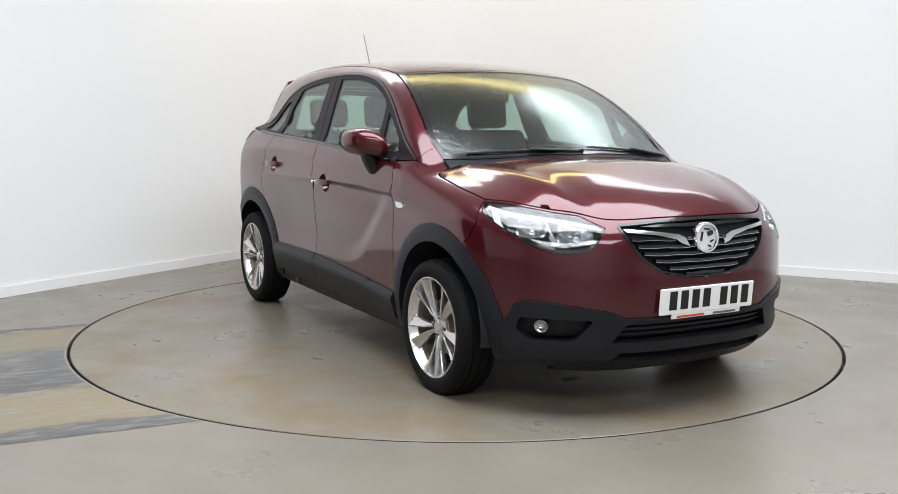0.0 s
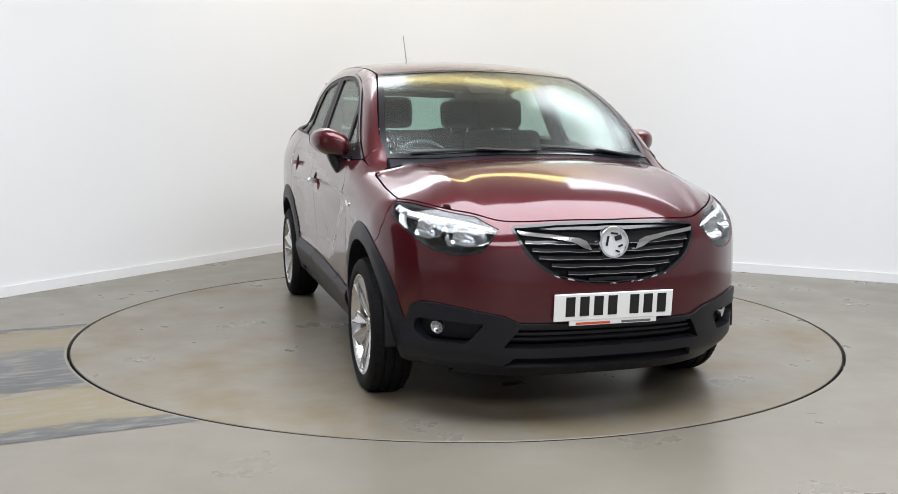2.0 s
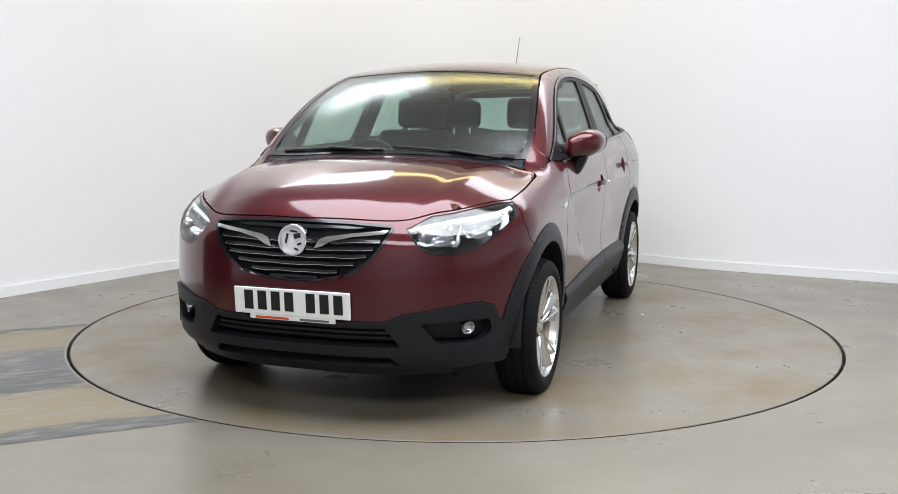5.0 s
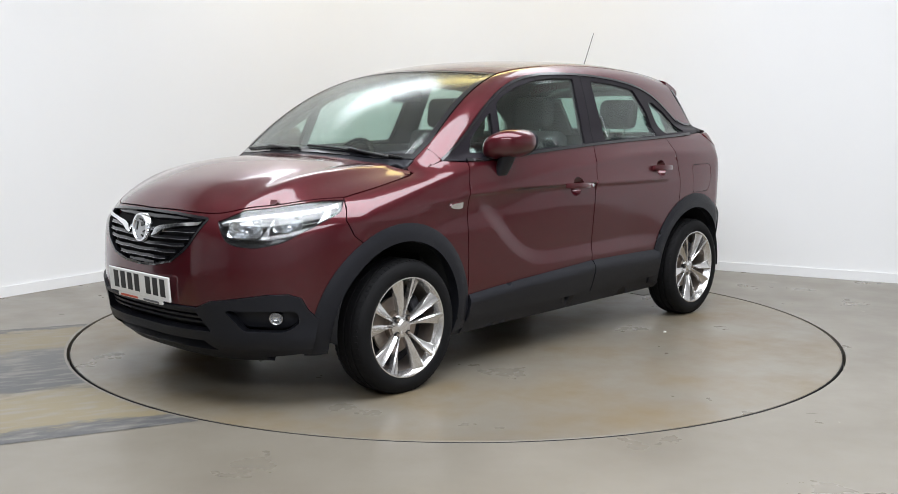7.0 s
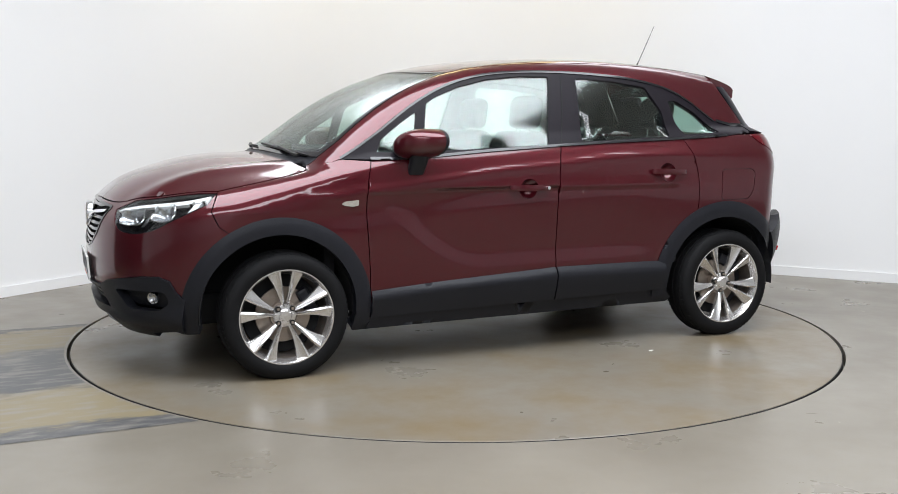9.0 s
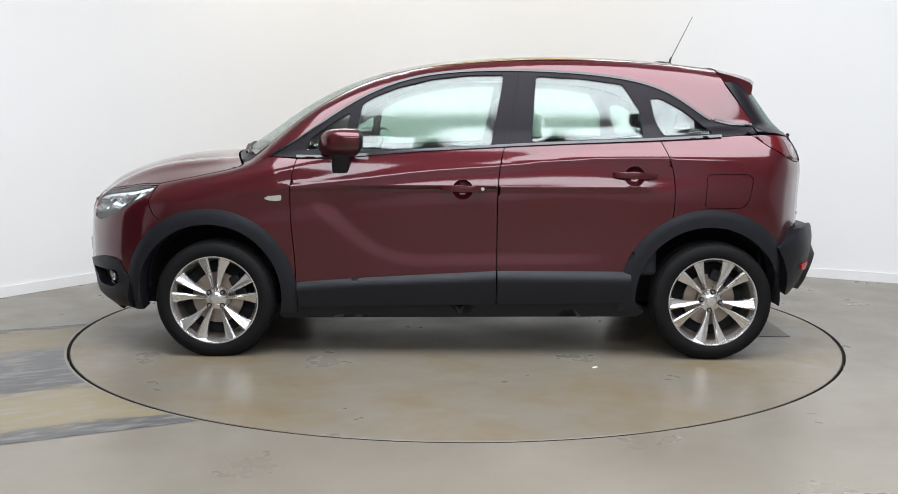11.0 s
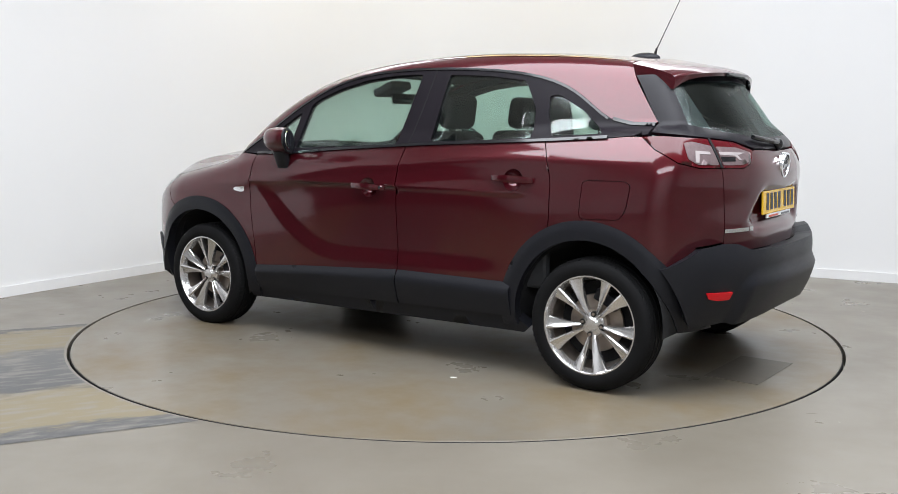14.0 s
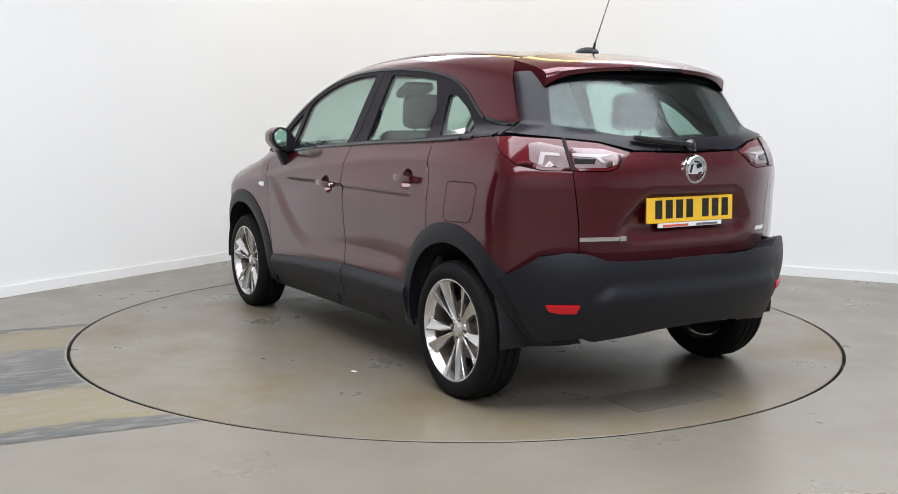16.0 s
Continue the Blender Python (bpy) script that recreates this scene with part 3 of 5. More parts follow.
def scuffs():
    """Small worn marks on the slab beside the turntable."""
    rng = random.Random(4)
    for x, y, rx, ry, m in ((2.5, 1.66, 0.059, 0.056, SCUFF),
                            (1.5, 1.99, 0.052, 0.046, SCUFF),
                            (2.71, 0.5, 0.014, 0.03, SCUFF),
                            (1.6, -1.93, 0.005, 0.012, SCUFF),
                            (-2.52, 0.21, 0.022, 0.018, HATCH),
                            (-0.82, -2.6, 0.006, 0.008, HATCH),
                            (1.53, -1.81, 0.025, 0.008, HATCH)):
        n = 14
        rim = [(rng.uniform(0.6, 1.1) * rx * math.cos(2 * math.pi * k / n), rng.uniform(0.6, 1.1) * ry * math.sin(2 * math.pi * k / n), 0.0) for k in range(n)]
        ob = mesh_object("floor_scuff", rim, [tuple(range(n))], m)
        ob.matrix_world = pose(x, y, 0.0012)
        tagged(ob, "small worn scuff on the concrete floor", "scuff", kind="structure")


SCUFF = mat("pale_floor_scuff", (0.34, 0.32, 0.29), rough=0.6, vary=0.3, scale=30)


room()
floors()
scuffs()
floor_markings()
TABLE = turntable()


# ---- the car ----
CAR = tagged(new("car"), "burgundy metallic five-door crossover car on the turntable", "car")


def top_side(pts):
    return [(float(p[0]), float(p[2])) for p in skin("top", pts)]


def top_front(pts):
    return side_map("front", skin("top", pts))


def side_map(how, p):
    s, cx = (1, FRONT_AXIS) if how == "front" else (-1, REAR_AXIS)
    return [(float(np.arctan2(q[1], s * (q[0] - cx)) * GIRTH), float(q[2])) for q in p]


FRONT_AXLE, REAR_AXLE, HUB = 1.302, -1.302, 0.325
HOOD_EDGE = [(2.052, 0.0), (2.042, 0.2), (2.008, 0.36), (1.968, 0.44), (1.86, 0.56), (1.70, 0.68), (1.57, 0.755)]
HOOD_FLANK = [(1.57, 0.755), (1.4, 0.768), (1.22, 0.766), (1.16, 0.756), (1.140, 0.735)]
SCREEN_FLANK = [(1.005, 0.705), (0.80, 0.668), (0.58, 0.622), (0.34, 0.572)]
ROOF_FLANK = [(0.34, 0.572), (0.0, 0.582), (-0.5, 0.582), (-1.0, 0.560), (-1.37, 0.520)]
DLO_TOP = [(-1.545, 1.219), (-1.44, 1.222), (-1.345, 1.245), (-1.27, 1.288), (-1.18, 1.352), (-1.08, 1.408), (-0.95, 1.452), (-0.8, 1.480),
           (-0.55, 1.503), (-0.3, 1.511), (-0.05, 1.506), (0.15, 1.486), (0.32, 1.446), (0.48, 1.380), (0.66, 1.272), (0.81, 1.166), (0.985, 1.058)]
BELT = [(0.985, 1.050), (0.67, 1.048), (0.3, 1.075), (0, 1.095), (-0.5, 1.122), (-1.05, 1.145), (-1.36, 1.163), (-1.545, 1.181)]
ARCH = 0.437


def body_panels():
    dlo_top, belt = chain(DLO_TOP, 60), chain(BELT, 30)

    # bonnet
    hood = full(chain(HOOD_EDGE, 30) + chain(HOOD_FLANK, 16) + chain([(1.150, 0.70), (1.212, 0.48), (1.254, 0.25), (1.276, 0.0)], 16))
    panel("bonnet", [hood], "top", PAINT, CAR, gap=0.003, h=0.0235, label="burgundy metallic bonnet with two raised folds")

    # roof skin and the cant rails with the windscreen pillars
    roof_front = chain([(0.34, 0.572), (0.40, 0.35), (0.425, 0.0)], 12)
    roof = full(list(reversed(roof_front)) + chain(ROOF_FLANK, 30)[1:] + [(-1.39, 0.25), (-1.40, 0.0)])
    panel("roof", [roof], "top", PAINT, CAR, gap=0.002, h=0.04, label="burgundy roof panel", lining=LINING)
    upper = top_side(chain(SCREEN_FLANK, 24)) + top_side(chain(ROOF_FLANK, 40))[1:]
    rail = upper + [(-1.43, 1.415), (-1.555, 1.236)] + [p for p in dlo_top if p[0] > -1.5]
    panel("cant_rail", [rail], "side", PAINT, CAR, gap=0.002, h=0.03, both=True, label="burgundy windscreen pillar and roof side", lining=LINING)


    # doors
    front_line = [(0.85, 0.30), (0.853, 0.50), (0.868, 0.70), (0.872, 0.86), (0.862, 0.95), (0.84, 1.04)]
    mid_line = [(-0.200, 0.30), (-0.200, 0.70), (-0.203, 0.90), (-0.215, 1.02), (-0.235, 1.106)]
    rear_line = [(-0.93, 0.30), (-1.085, 0.73), (-1.11, 0.78), (-1.112, 0.90), (-1.095, 1.02), (-1.045, 1.142)]
    fb = [(x, z + 0.008) for x, z in belt if -0.235 < x < 0.84]
    dip = lambda x0, z0: [(x0 + 0.054 * math.cos(a), z0 + 0.052 * math.sin(a)) for a in np.linspace(0, 2 * math.pi, 28, endpoint=False)]
    front_dip, rear_dip = dip(-0.02, 0.888), dip(-0.905, 0.960)
    doors = panel("front_door", [chain(front_line, 16) + fb + list(reversed(chain(mid_line, 16))), front_dip], "side", PAINT, CAR, gap=0.003, h=0.014, both=True,
                  label="burgundy front door skin", lining=TRIM)
    rear_edge = arc(REAR_AXLE, HUB, ARCH, -4, 63, 14)
    rb = [(x, z + 0.008) for x, z in belt if -1.045 < x < -0.235]
    rear_loop = chain(mid_line, 16) + rb + list(reversed(chain(rear_line[2:], 12))) + list(reversed(rear_edge))
    rears = panel("rear_door", [rear_loop, rear_dip], "side", PAINT, CAR, gap=0.003, h=0.02, both=True, label="burgundy rear door skin", lining=TRIM)

    for (x0, z0), loop in (((-0.02, 0.888), front_dip), ((-0.905, 0.960), rear_dip)):
        bowl = lambda uv, p, x0=x0, z0=z0: -0.046 * (1 - np.clip(((uv[:, 0] - x0) / 0.054) ** 2 + ((uv[:, 1] - z0) / 0.052) ** 2, 0, 1)) ** 0.7
        panel("handle_bowl", [loop], "side", PAINT, CAR, lift=bowl, thick=0.004, h=0.010, both=True, label="hollow behind the door handle")
    panel("pillar_foot", [[(1.150, 0.760), (1.132, 0.700), (0.93, 0.665), (0.90, 0.795)]], "top", PAINT, CAR, lift=-0.004, h=0.012, label="burgundy windscreen pillar foot")
    panel("pillar_foot", [[(1.150, -0.760), (1.132, -0.700), (0.93, -0.665), (0.90, -0.795)]], "top", PAINT, CAR, lift=-0.004, h=0.012, label="burgundy windscreen pillar foot")

    # front wings
    split = [(1.615, 0.815), (1.585, 0.745), (1.54, 0.712)]
    lamp_back = [(1.57, 0.897), (1.60, 0.85), (1.615, 0.815)]
    wing = list(chain(front_line, 16)) + [(0.985, 1.050)] + list(reversed(top_side(chain(HOOD_FLANK, 16))[:-1])) + lamp_back[1:] + split[1:] \
        + arc(FRONT_AXLE, HUB, ARCH, 58, 178, 30)
    panel("front_wing", [wing], "side", PAINT, CAR, gap=0.002, h=0.03, both=True, label="burgundy front wing")

    # front bumper skin with openings for the grille and the headlamps
    edge = top_front(chain(HOOD_EDGE, 30))
    edge[0] = (0.0, edge[0][1])
    clad_top = across("front", [(0.0, 0.437), (0.38, 0.440), (0.45, 0.470), (0.56, 0.488), (0.66, 0.506), (0.72, 0.508)])
    clad_side = side_to("front", [(1.80, 0.490), (1.775, 0.440), (1.742, 0.405)])
    low_edge = clad_top + clad_side
    skin_half = edge + side_to("front", lamp_back[1:] + split[1:]) + side_to("front", list(reversed(arc(FRONT_AXLE, HUB, ARCH, 11, 58, 14)))) \
        + list(reversed(low_edge))
    grille = across("front", [(0.0, 0.838), (0.22, 0.834), (0.405, 0.820), (0.385, 0.765), (0.335, 0.685), (0.24, 0.625), (0.12, 0.600), (0.0, 0.593)])
    grille = full_u(grille[:2] + rounded(grille[1:6], [0, 0.02, 0, 0.05, 0])[1:] + grille[6:])
    lamp = across("front", [(0.445, 0.808), (0.505, 0.730), (0.545, 0.708), (0.62, 0.700), (0.70, 0.722), (0.755, 0.775)]) \
        + side_to("front", [(1.625, 0.845), (1.575, 0.897)]) + top_front([(x - 0.004, y + 0.014) for x, y in reversed(chain(HOOD_EDGE, 10)) if 1.60 < x < 1.93])
    lamp = rounded(lamp, [0.004, 0.02, 0.02, 0.03, 0.04, 0.05, 0.02, 0.004] + [0] * (len(lamp) - 8))
    mirror_lamp = [(-u, v) for u, v in lamp]
    panel("front_bumper", [full_u(skin_half), grille, lamp, mirror_lamp], "front", PAINT, CAR, gap=0.002, h=0.028, thick=0.03,
          label="burgundy front bumper skin")

    # lower cladding of the bumper with its intake and the lamp recesses
    bottom = across("front", [(0.0, 0.205), (0.35, 0.205), (0.6, 0.212)]) + side_to("front", [(1.86, 0.230), (1.765, 0.252)])
    arch_front = side_to("front", arc(FRONT_AXLE, HUB, ARCH, -11, 11, 7))
    clad_half = low_edge + list(reversed(arch_front)) + list(reversed(bottom))
    intake = full_u(across("front", [(0.0, 0.425), (0.375, 0.425), (0.43, 0.345), (0.0, 0.345)]))
    slot = full_u(across("front", [(0.0, 0.310), (0.385, 0.310), (0.418, 0.262), (0.0, 0.256)]))
    fog = rounded(across("front", [(0.505, 0.437), (0.560, 0.352), (0.695, 0.350), (0.738, 0.385), (0.735, 0.440)]), 0.02)
    clad = panel("lower_bumper", [full_u(clad_half), intake, slot, fog, [(-u, v) for u, v in fog]], "front", CLAD, CAR, h=0.028, thick=0.05,
                 lift=lambda uv, p: 0.012 + 0.022 * np.exp(-((p[:, 2] - 0.30) / 0.05) ** 2), label="black grained plastic lower bumper")[0]
    panel("fog_recess", [shrunk(fog, -0.006)], "front", CLAD, CAR, lift=-0.035, h=0.03, both=True, label="black recess round the fog lamp")
    for s in (1, -1):
        f = skin("front", [across("front", [(0.675, 0.398)])[0]])[0] * (1, s, 1)
        n = slope(np.array([f]))[0]
        bm = bmesh.new()
        lathe([(0.0005, -0.016), (0.010, -0.014), (0.019, -0.006), (0.023, 0.001), (0.028, 0.003), (0.030, -0.002), (0.030, -0.04)], 28, bm)
        bm.transform(Matrix.Translation(f - n * 0.015) @ Vector(n).to_track_quat("Y", "Z").to_matrix().to_4x4())
        part("fog_lamp", bm, LAMP_SILVER, CAR, "round clear fog lamp", smooth=True)
    panel("intake_backing", [full_u(across("front", [(0.0, 0.44), (0.40, 0.44), (0.45, 0.25), (0.0, 0.25)]))], "front", DARK, CAR, lift=-0.05, h=0.05)
    for z, w in ((0.412, 0.375), (0.390, 0.39), (0.366, 0.405)):
        panel("intake_slat", [full_u(across("front", [(0.0, z + 0.006), (w, z + 0.006), (w, z - 0.006), (0.0, z - 0.006)]))], "front", CLAD, CAR,
              lift=-0.010, thick=0.03, h=0.05)
    panel("intake_slat", [full_u(across("front", [(0.0, 0.30), (0.40, 0.30), (0.40, 0.292), (0.0, 0.292)]))], "front", GLOSS, CAR, lift=-0.012, thick=0.03, h=0.05)

    # grille: backing, wavy slats, chrome wings
    g = new("grille")
    g.parent = CAR
    tagged(g, "black slatted radiator grille with chrome wing bar")
    panel("backing", [shrunk(grille, -0.004)], "front", DARK, g, lift=-0.035, h=0.04)
    for i, z in enumerate((0.816, 0.757, 0.727, 0.697, 0.667, 0.637, 0.612)):
        half = float(np.interp(z, [0.60, 0.625, 0.685, 0.765, 0.822], [0.05, 0.165, 0.300, 0.366, 0.385]))
        ys = np.linspace(0, half, 14)
        wave = lambda y: z + 0.010 * (y / 0.4) ** 2 + 0.0014 * math.cos(y * 40 + i * 2.1)
        up = across("front", [(y, wave(y) + 0.007) for y in ys])
        dn = across("front", [(y, wave(y) - 0.007) for y in ys])
        panel("slat", [full_u(up + list(reversed(dn)))], "front", GLOSS, g, lift=-0.006, thick=0.022, h=0.03)
        dn2 = across("front", [(y, wave(y) - 0.0065) for y in ys])
        up2 = across("front", [(y, wave(y) - 0.0045) for y in ys])
        if 0 < i < 6:
            panel("slat_edge", [full_u(up2 + list(reversed(dn2)))], "front", EDGE, g, lift=-0.0045, thick=0.004, h=0.03, label="bright slat edge")
    wing_bar = across("front", [(0.385, 0.800), (0.25, 0.788), (0.145, 0.774), (0.115, 0.762), (0.095, 0.727), (0.13, 0.737), (0.165, 0.757), (0.25, 0.775), (0.375, 0.786)])
    panel("chrome_wing", [wing_bar], "front", CHROME, g, lift=0.010, thick=0.03, h=0.02, both=True, label="chrome wing-shaped bar")
    panel("rim", [shrunk(grille, -0.001), shrunk(grille, 0.009)], "front", GLOSS, g, lift=0.003, thick=0.03, h=0.03)
    c = skin("front", [(0.0, 0.757)])[0]
    roundel(g, c + np.array([0.004, 0, 0]), (1, 0, 0.06), 0.065)

    headlamps(lamp)
    arches()

    # cladding along the sills
    for a, b in ((0.845, -0.197), (-0.204, -0.90)):
        zt = lambda x: float(np.interp(x, [-0.9, -0.86, -0.2, 0.5, 0.9], [0.462, 0.466, 0.465, 0.425, 0.395]))
        zb = lambda x: float(np.interp(x, [-0.9, -0.2, 0.9], [0.30, 0.285, 0.262]))
        xs = np.linspace(a, b, 12)
        loop = [(x, zt(x)) for x in xs] + [(x, zb(x)) for x in reversed(xs)]
        panel("door_cladding", [loop], "side", CLAD, CAR, gap=0.001, h=0.016, both=True,
              lift=lambda uv, p: 0.004 + 0.026 * np.clip((np.interp(uv[:, 0], [-0.9, -0.2, 0.5, 0.9], [0.462, 0.465, 0.425, 0.395]) - uv[:, 1]) / 0.034, 0, 1) - 0.018 * np.clip((0.40 - uv[:, 1]) / 0.12, 0, 1),
              thick=0.03, label="black plastic door cladding")
    low = [(0.90, 0.255), (-0.2, 0.278), (-0.92, 0.293), (-0.98, 0.24), (-0.95, 0.215), (0.93, 0.195), (0.95, 0.225)]
    panel("sill", [low], "side", CLAD, CAR, h=0.05, both=True, thick=0.06, lift=-0.004, label="black sill under the doors")

    # rear quarters
    flap = rounded([(-1.275, 0.965), (-1.30, 0.975), (-1.49, 0.975), (-1.515, 0.955), (-1.50, 0.85), (-1.47, 0.80), (-1.265, 0.795)], 0.03)
    lamp_side = [(-1.52, 1.172), (-1.60, 1.115), (-1.70, 1.058)]
    shoulder = [p for p in belt if -1.50 < p[0] < -1.045]
    lamp_low = across("rear", [(0.70, 1.036), (0.590, 1.034)])
    line = across("rear", [(0.590, 1.034), (0.574, 0.90), (0.562, 0.80), (0.558, 0.70)])
    bump_top = across("rear", [(0.70, 0.685)]) + side_to("rear", [(-1.77, 0.66), (-1.72, 0.615)])
    quarter = side_to("rear", chain(rear_line[2:], 12) + shoulder + lamp_side) + lamp_low + line[1:] + bump_top \
        + side_to("rear", list(reversed(arc(REAR_AXLE, HUB, ARCH, 63, 146, 24))))
    flap_r = side_to("rear", flap)
    left = panel("rear_quarter", [quarter, flap_r], "rear", PAINT, CAR, gap=0.002, h=0.03, label="burgundy rear quarter with a fuel flap")
    panel("fuel_flap", [flap_r], "rear", PAINT, CAR, gap=0.003, h=0.03, label="burgundy fuel flap")
    panel("flap_backing", [shrunk(flap_r, -0.01)], "rear", DARK, CAR, lift=-0.03, h=0.05)
    right = panel("rear_quarter", [[(-u, v) for u, v in quarter]], "rear", PAINT, CAR, gap=0.002, h=0.03, label="burgundy rear quarter")

    # tailgate skin with a hollow for the number plate
    tail_lamp = across("rear", [(0.325, 1.108), (0.395, 1.048), (0.45, 1.032), (0.612, 1.034), (0.70, 1.036)]) + side_to("rear", [(-1.70, 1.058), (-1.60, 1.115), (-1.52, 1.170), (-1.60, 1.176)]) \
        + across("rear", [(0.62, 1.165), (0.45, 1.148)])
    inner = across("rear", [(0.590, 1.034), (0.45, 1.032), (0.395, 1.048), (0.325, 1.108)])
    gate = across("rear", [(0.0, 0.650), (0.45, 0.655), (0.550, 0.68)]) + list(reversed(line))[:-1] + inner + across("rear", [(0.30, 1.112), (0.0, 1.104)])
    hollow = lambda uv, p: -0.034 * np.clip((0.40 - np.abs(p[:, 1]) - 0.9 * np.abs(p[:, 2] - 0.80)) / 0.06, 0, 1) * np.clip((p[:, 2] - 0.74) / 0.04, 0, 1) \
        * np.clip((0.935 - p[:, 2]) / 0.025, 0, 1)
    panel("tailgate", [full_u(gate)], "rear", PAINT, CAR, gap=0.002, h=0.022, lift=hollow, label="burgundy tailgate skin with a plate hollow", lining=TRIM)
    tail_lamps(tail_lamp)
    panel("pillar_trim", [across("rear", [(0.44, 1.14), (0.62, 1.16), (0.62, 1.22), (0.55, 1.43), (0.42, 1.43)])], "rear", TRIM, CAR, lift=-0.035, thick=0.04, h=0.05, both=True, label="charcoal rear pillar trim")

    # rear window with its black surround
    surround = across("rear", [(0.0, 1.108), (0.30, 1.116), (0.45, 1.152), (0.62, 1.170)]) + side_to("rear", [(-1.553, 1.190), (-1.556, 1.232), (-1.442, 1.407), (-1.41, 1.452)]) \
        + across("rear", [(0.44, 1.460), (0.0, 1.475)])
    glass = across("rear", [(0.0, 1.168), (0.30, 1.175), (0.48, 1.200), (0.575, 1.225), (0.520, 1.41), (0.45, 1.425), (0.0, 1.44)])
    panel("rear_window_surround", [full_u(surround), full_u(glass)], "rear", FILM, CAR, gap=0.002, h=0.03, lift=0.001, label="gloss black glazed surround")
    panel("rear_window", [full_u(glass)], "rear", REAR_GLASS, CAR, gap=0.0005, h=0.05, thick=0.004, label="tinted rear window")[0].visible_shadow = False

    # rear bumper
    rf = rear_form
    top = across("rear", [(0.0, 0.668), (0.44, 0.668), (0.50, 0.672), (0.57, 0.700), (0.64, 0.706), (0.74, 0.688)], rf) + side_to("rear", [(-1.775, 0.655), (-1.73, 0.625), (-1.685, 0.60)], rf)
    base = side_to("rear", [(-1.77, 0.318), (-1.80, 0.318)], rf) + across("rear", [(0.66, 0.325), (0.5, 0.340), (0.22, 0.375), (0.0, 0.380)], rf)
    rb_half = top + side_to("rear", arc(REAR_AXLE, HUB, ARCH + 0.01, 143, 180, 10), rf) + base
    step = lambda uv, p: 0.028 / (1 + np.exp((p[:, 2] - 0.548) / 0.006)) * np.clip((0.545 - np.abs(p[:, 1]) - 0.9 * np.clip(p[:, 2] - 0.51, 0, 1)) / 0.03, 0, 1)
    panel("rear_bumper", [full_u(rb_half)], "rear", CLAD, CAR, h=0.022, lift=step, thick=0.09, shape=rear_form, label="black grained plastic rear bumper")
    refl = rounded(across("rear", [(0.594, 0.489), (0.715, 0.490), (0.700, 0.464), (0.66, 0.455), (0.603, 0.455)], rf), 0.003, 2)
    panel("rear_reflector", [refl], "rear", REFLECTOR, CAR, lift=0.010, thick=0.025, h=0.05, both=True, shape=rear_form, label="red rear reflector strip")

    # window surround and glass
    holes = {
        "quarter_light": [(0.80, 1.082), (0.605, 1.080), (0.565, 1.285), (0.66, 1.225), (0.77, 1.145)],
        "front_door_glass": [(0.555, 1.083), (0.505, 1.325), (0.45, 1.360), (0.32, 1.412), (0.14, 1.457), (-0.05, 1.478), (-0.235, 1.480), (-0.165, 1.116)],
        "rear_door_glass": [(-0.375, 1.132), (-0.405, 1.475), (-0.65, 1.462), (-0.86, 1.435), (-0.945, 1.30), (-0.960, 1.157)],
        "rear_side_glass": [(-1.065, 1.168), (-1.025, 1.245), (-1.005, 1.36), (-1.06, 1.362), (-1.18, 1.298), (-1.325, 1.182)],
    }
    holes = {k: rounded(v, 0.018) for k, v in holes.items()}
    outline = [p for p in chain(BELT, 40)] + dlo_top
    panel("window_surround", [outline] + list(holes.values()), "side", PILLAR, CAR, h=0.016, both=True, gap=0.001, lift=0.001, thick=0.03,
          label="black side window surround and pillars", lining=TRIM)
    for k, v in holes.items():
        for o in panel(k, [v], "side", GLASS, CAR, lift=-0.006, thick=0.004, h=0.06, gap=-0.003, both=True, label="green-tinted side window"):
            o.visible_shadow = False
    # bright strip under the glass and black rubber line above it
    strip = chain([(0.84, 1.046)] + BELT[1:6] + [(-1.05, 1.145), (-1.36, 1.162)], 40)
    panel("belt_moulding", [[(x, z - 0.004) for x, z in strip] + [(x, z + 0.009) for x, z in reversed(strip)]], "side", GLOSS, CAR, lift=0.009, thick=0.018, h=0.012, both=True, label="gloss black belt moulding")
    mid = chain([(-0.313, 1.508), (-0.28, 1.30), (-0.237, 1.112)], 12)
    panel("door_gap", [mid + [(x - 0.006, z) for x, z in reversed(mid)]], "side", DARK, CAR, lift=0.0025, thick=0.006, h=0.05, both=True)
    drip = [p for p in dlo_top if p[0] > -1.36]
    panel("drip_rail", [drip + [(x, z - 0.012) for x, z in reversed(drip)]], "side", GLOSS, CAR, lift=0.006, thick=0.014, h=0.04, both=True, label="gloss black drip rail")
    fin = [(-1.545, 1.232), (-1.44, 1.236), (-1.345, 1.257), (-1.345, 1.242), (-1.44, 1.218), (-1.545, 1.214)]
    panel("fin_strip", [fin], "side", GLOSS, CAR, lift=0.006, thick=0.014, h=0.02, both=True, label="gloss black strip under the floating roof")

    # windscreen, its black border and the scuttle
    ws = full(chain([(1.248, 0.0), (1.224, 0.25), (1.168, 0.49), (1.075, 0.69)], 14) + chain(SCREEN_FLANK, 20)[1:] + list(roof_front)[1:])
    inner_ws = shrunk(ws, 0.030)
    panel("screen_border", [ws, inner_ws], "top", GLOSS, CAR, gap=0.002, h=0.04, label="black windscreen border", thick=0.01)
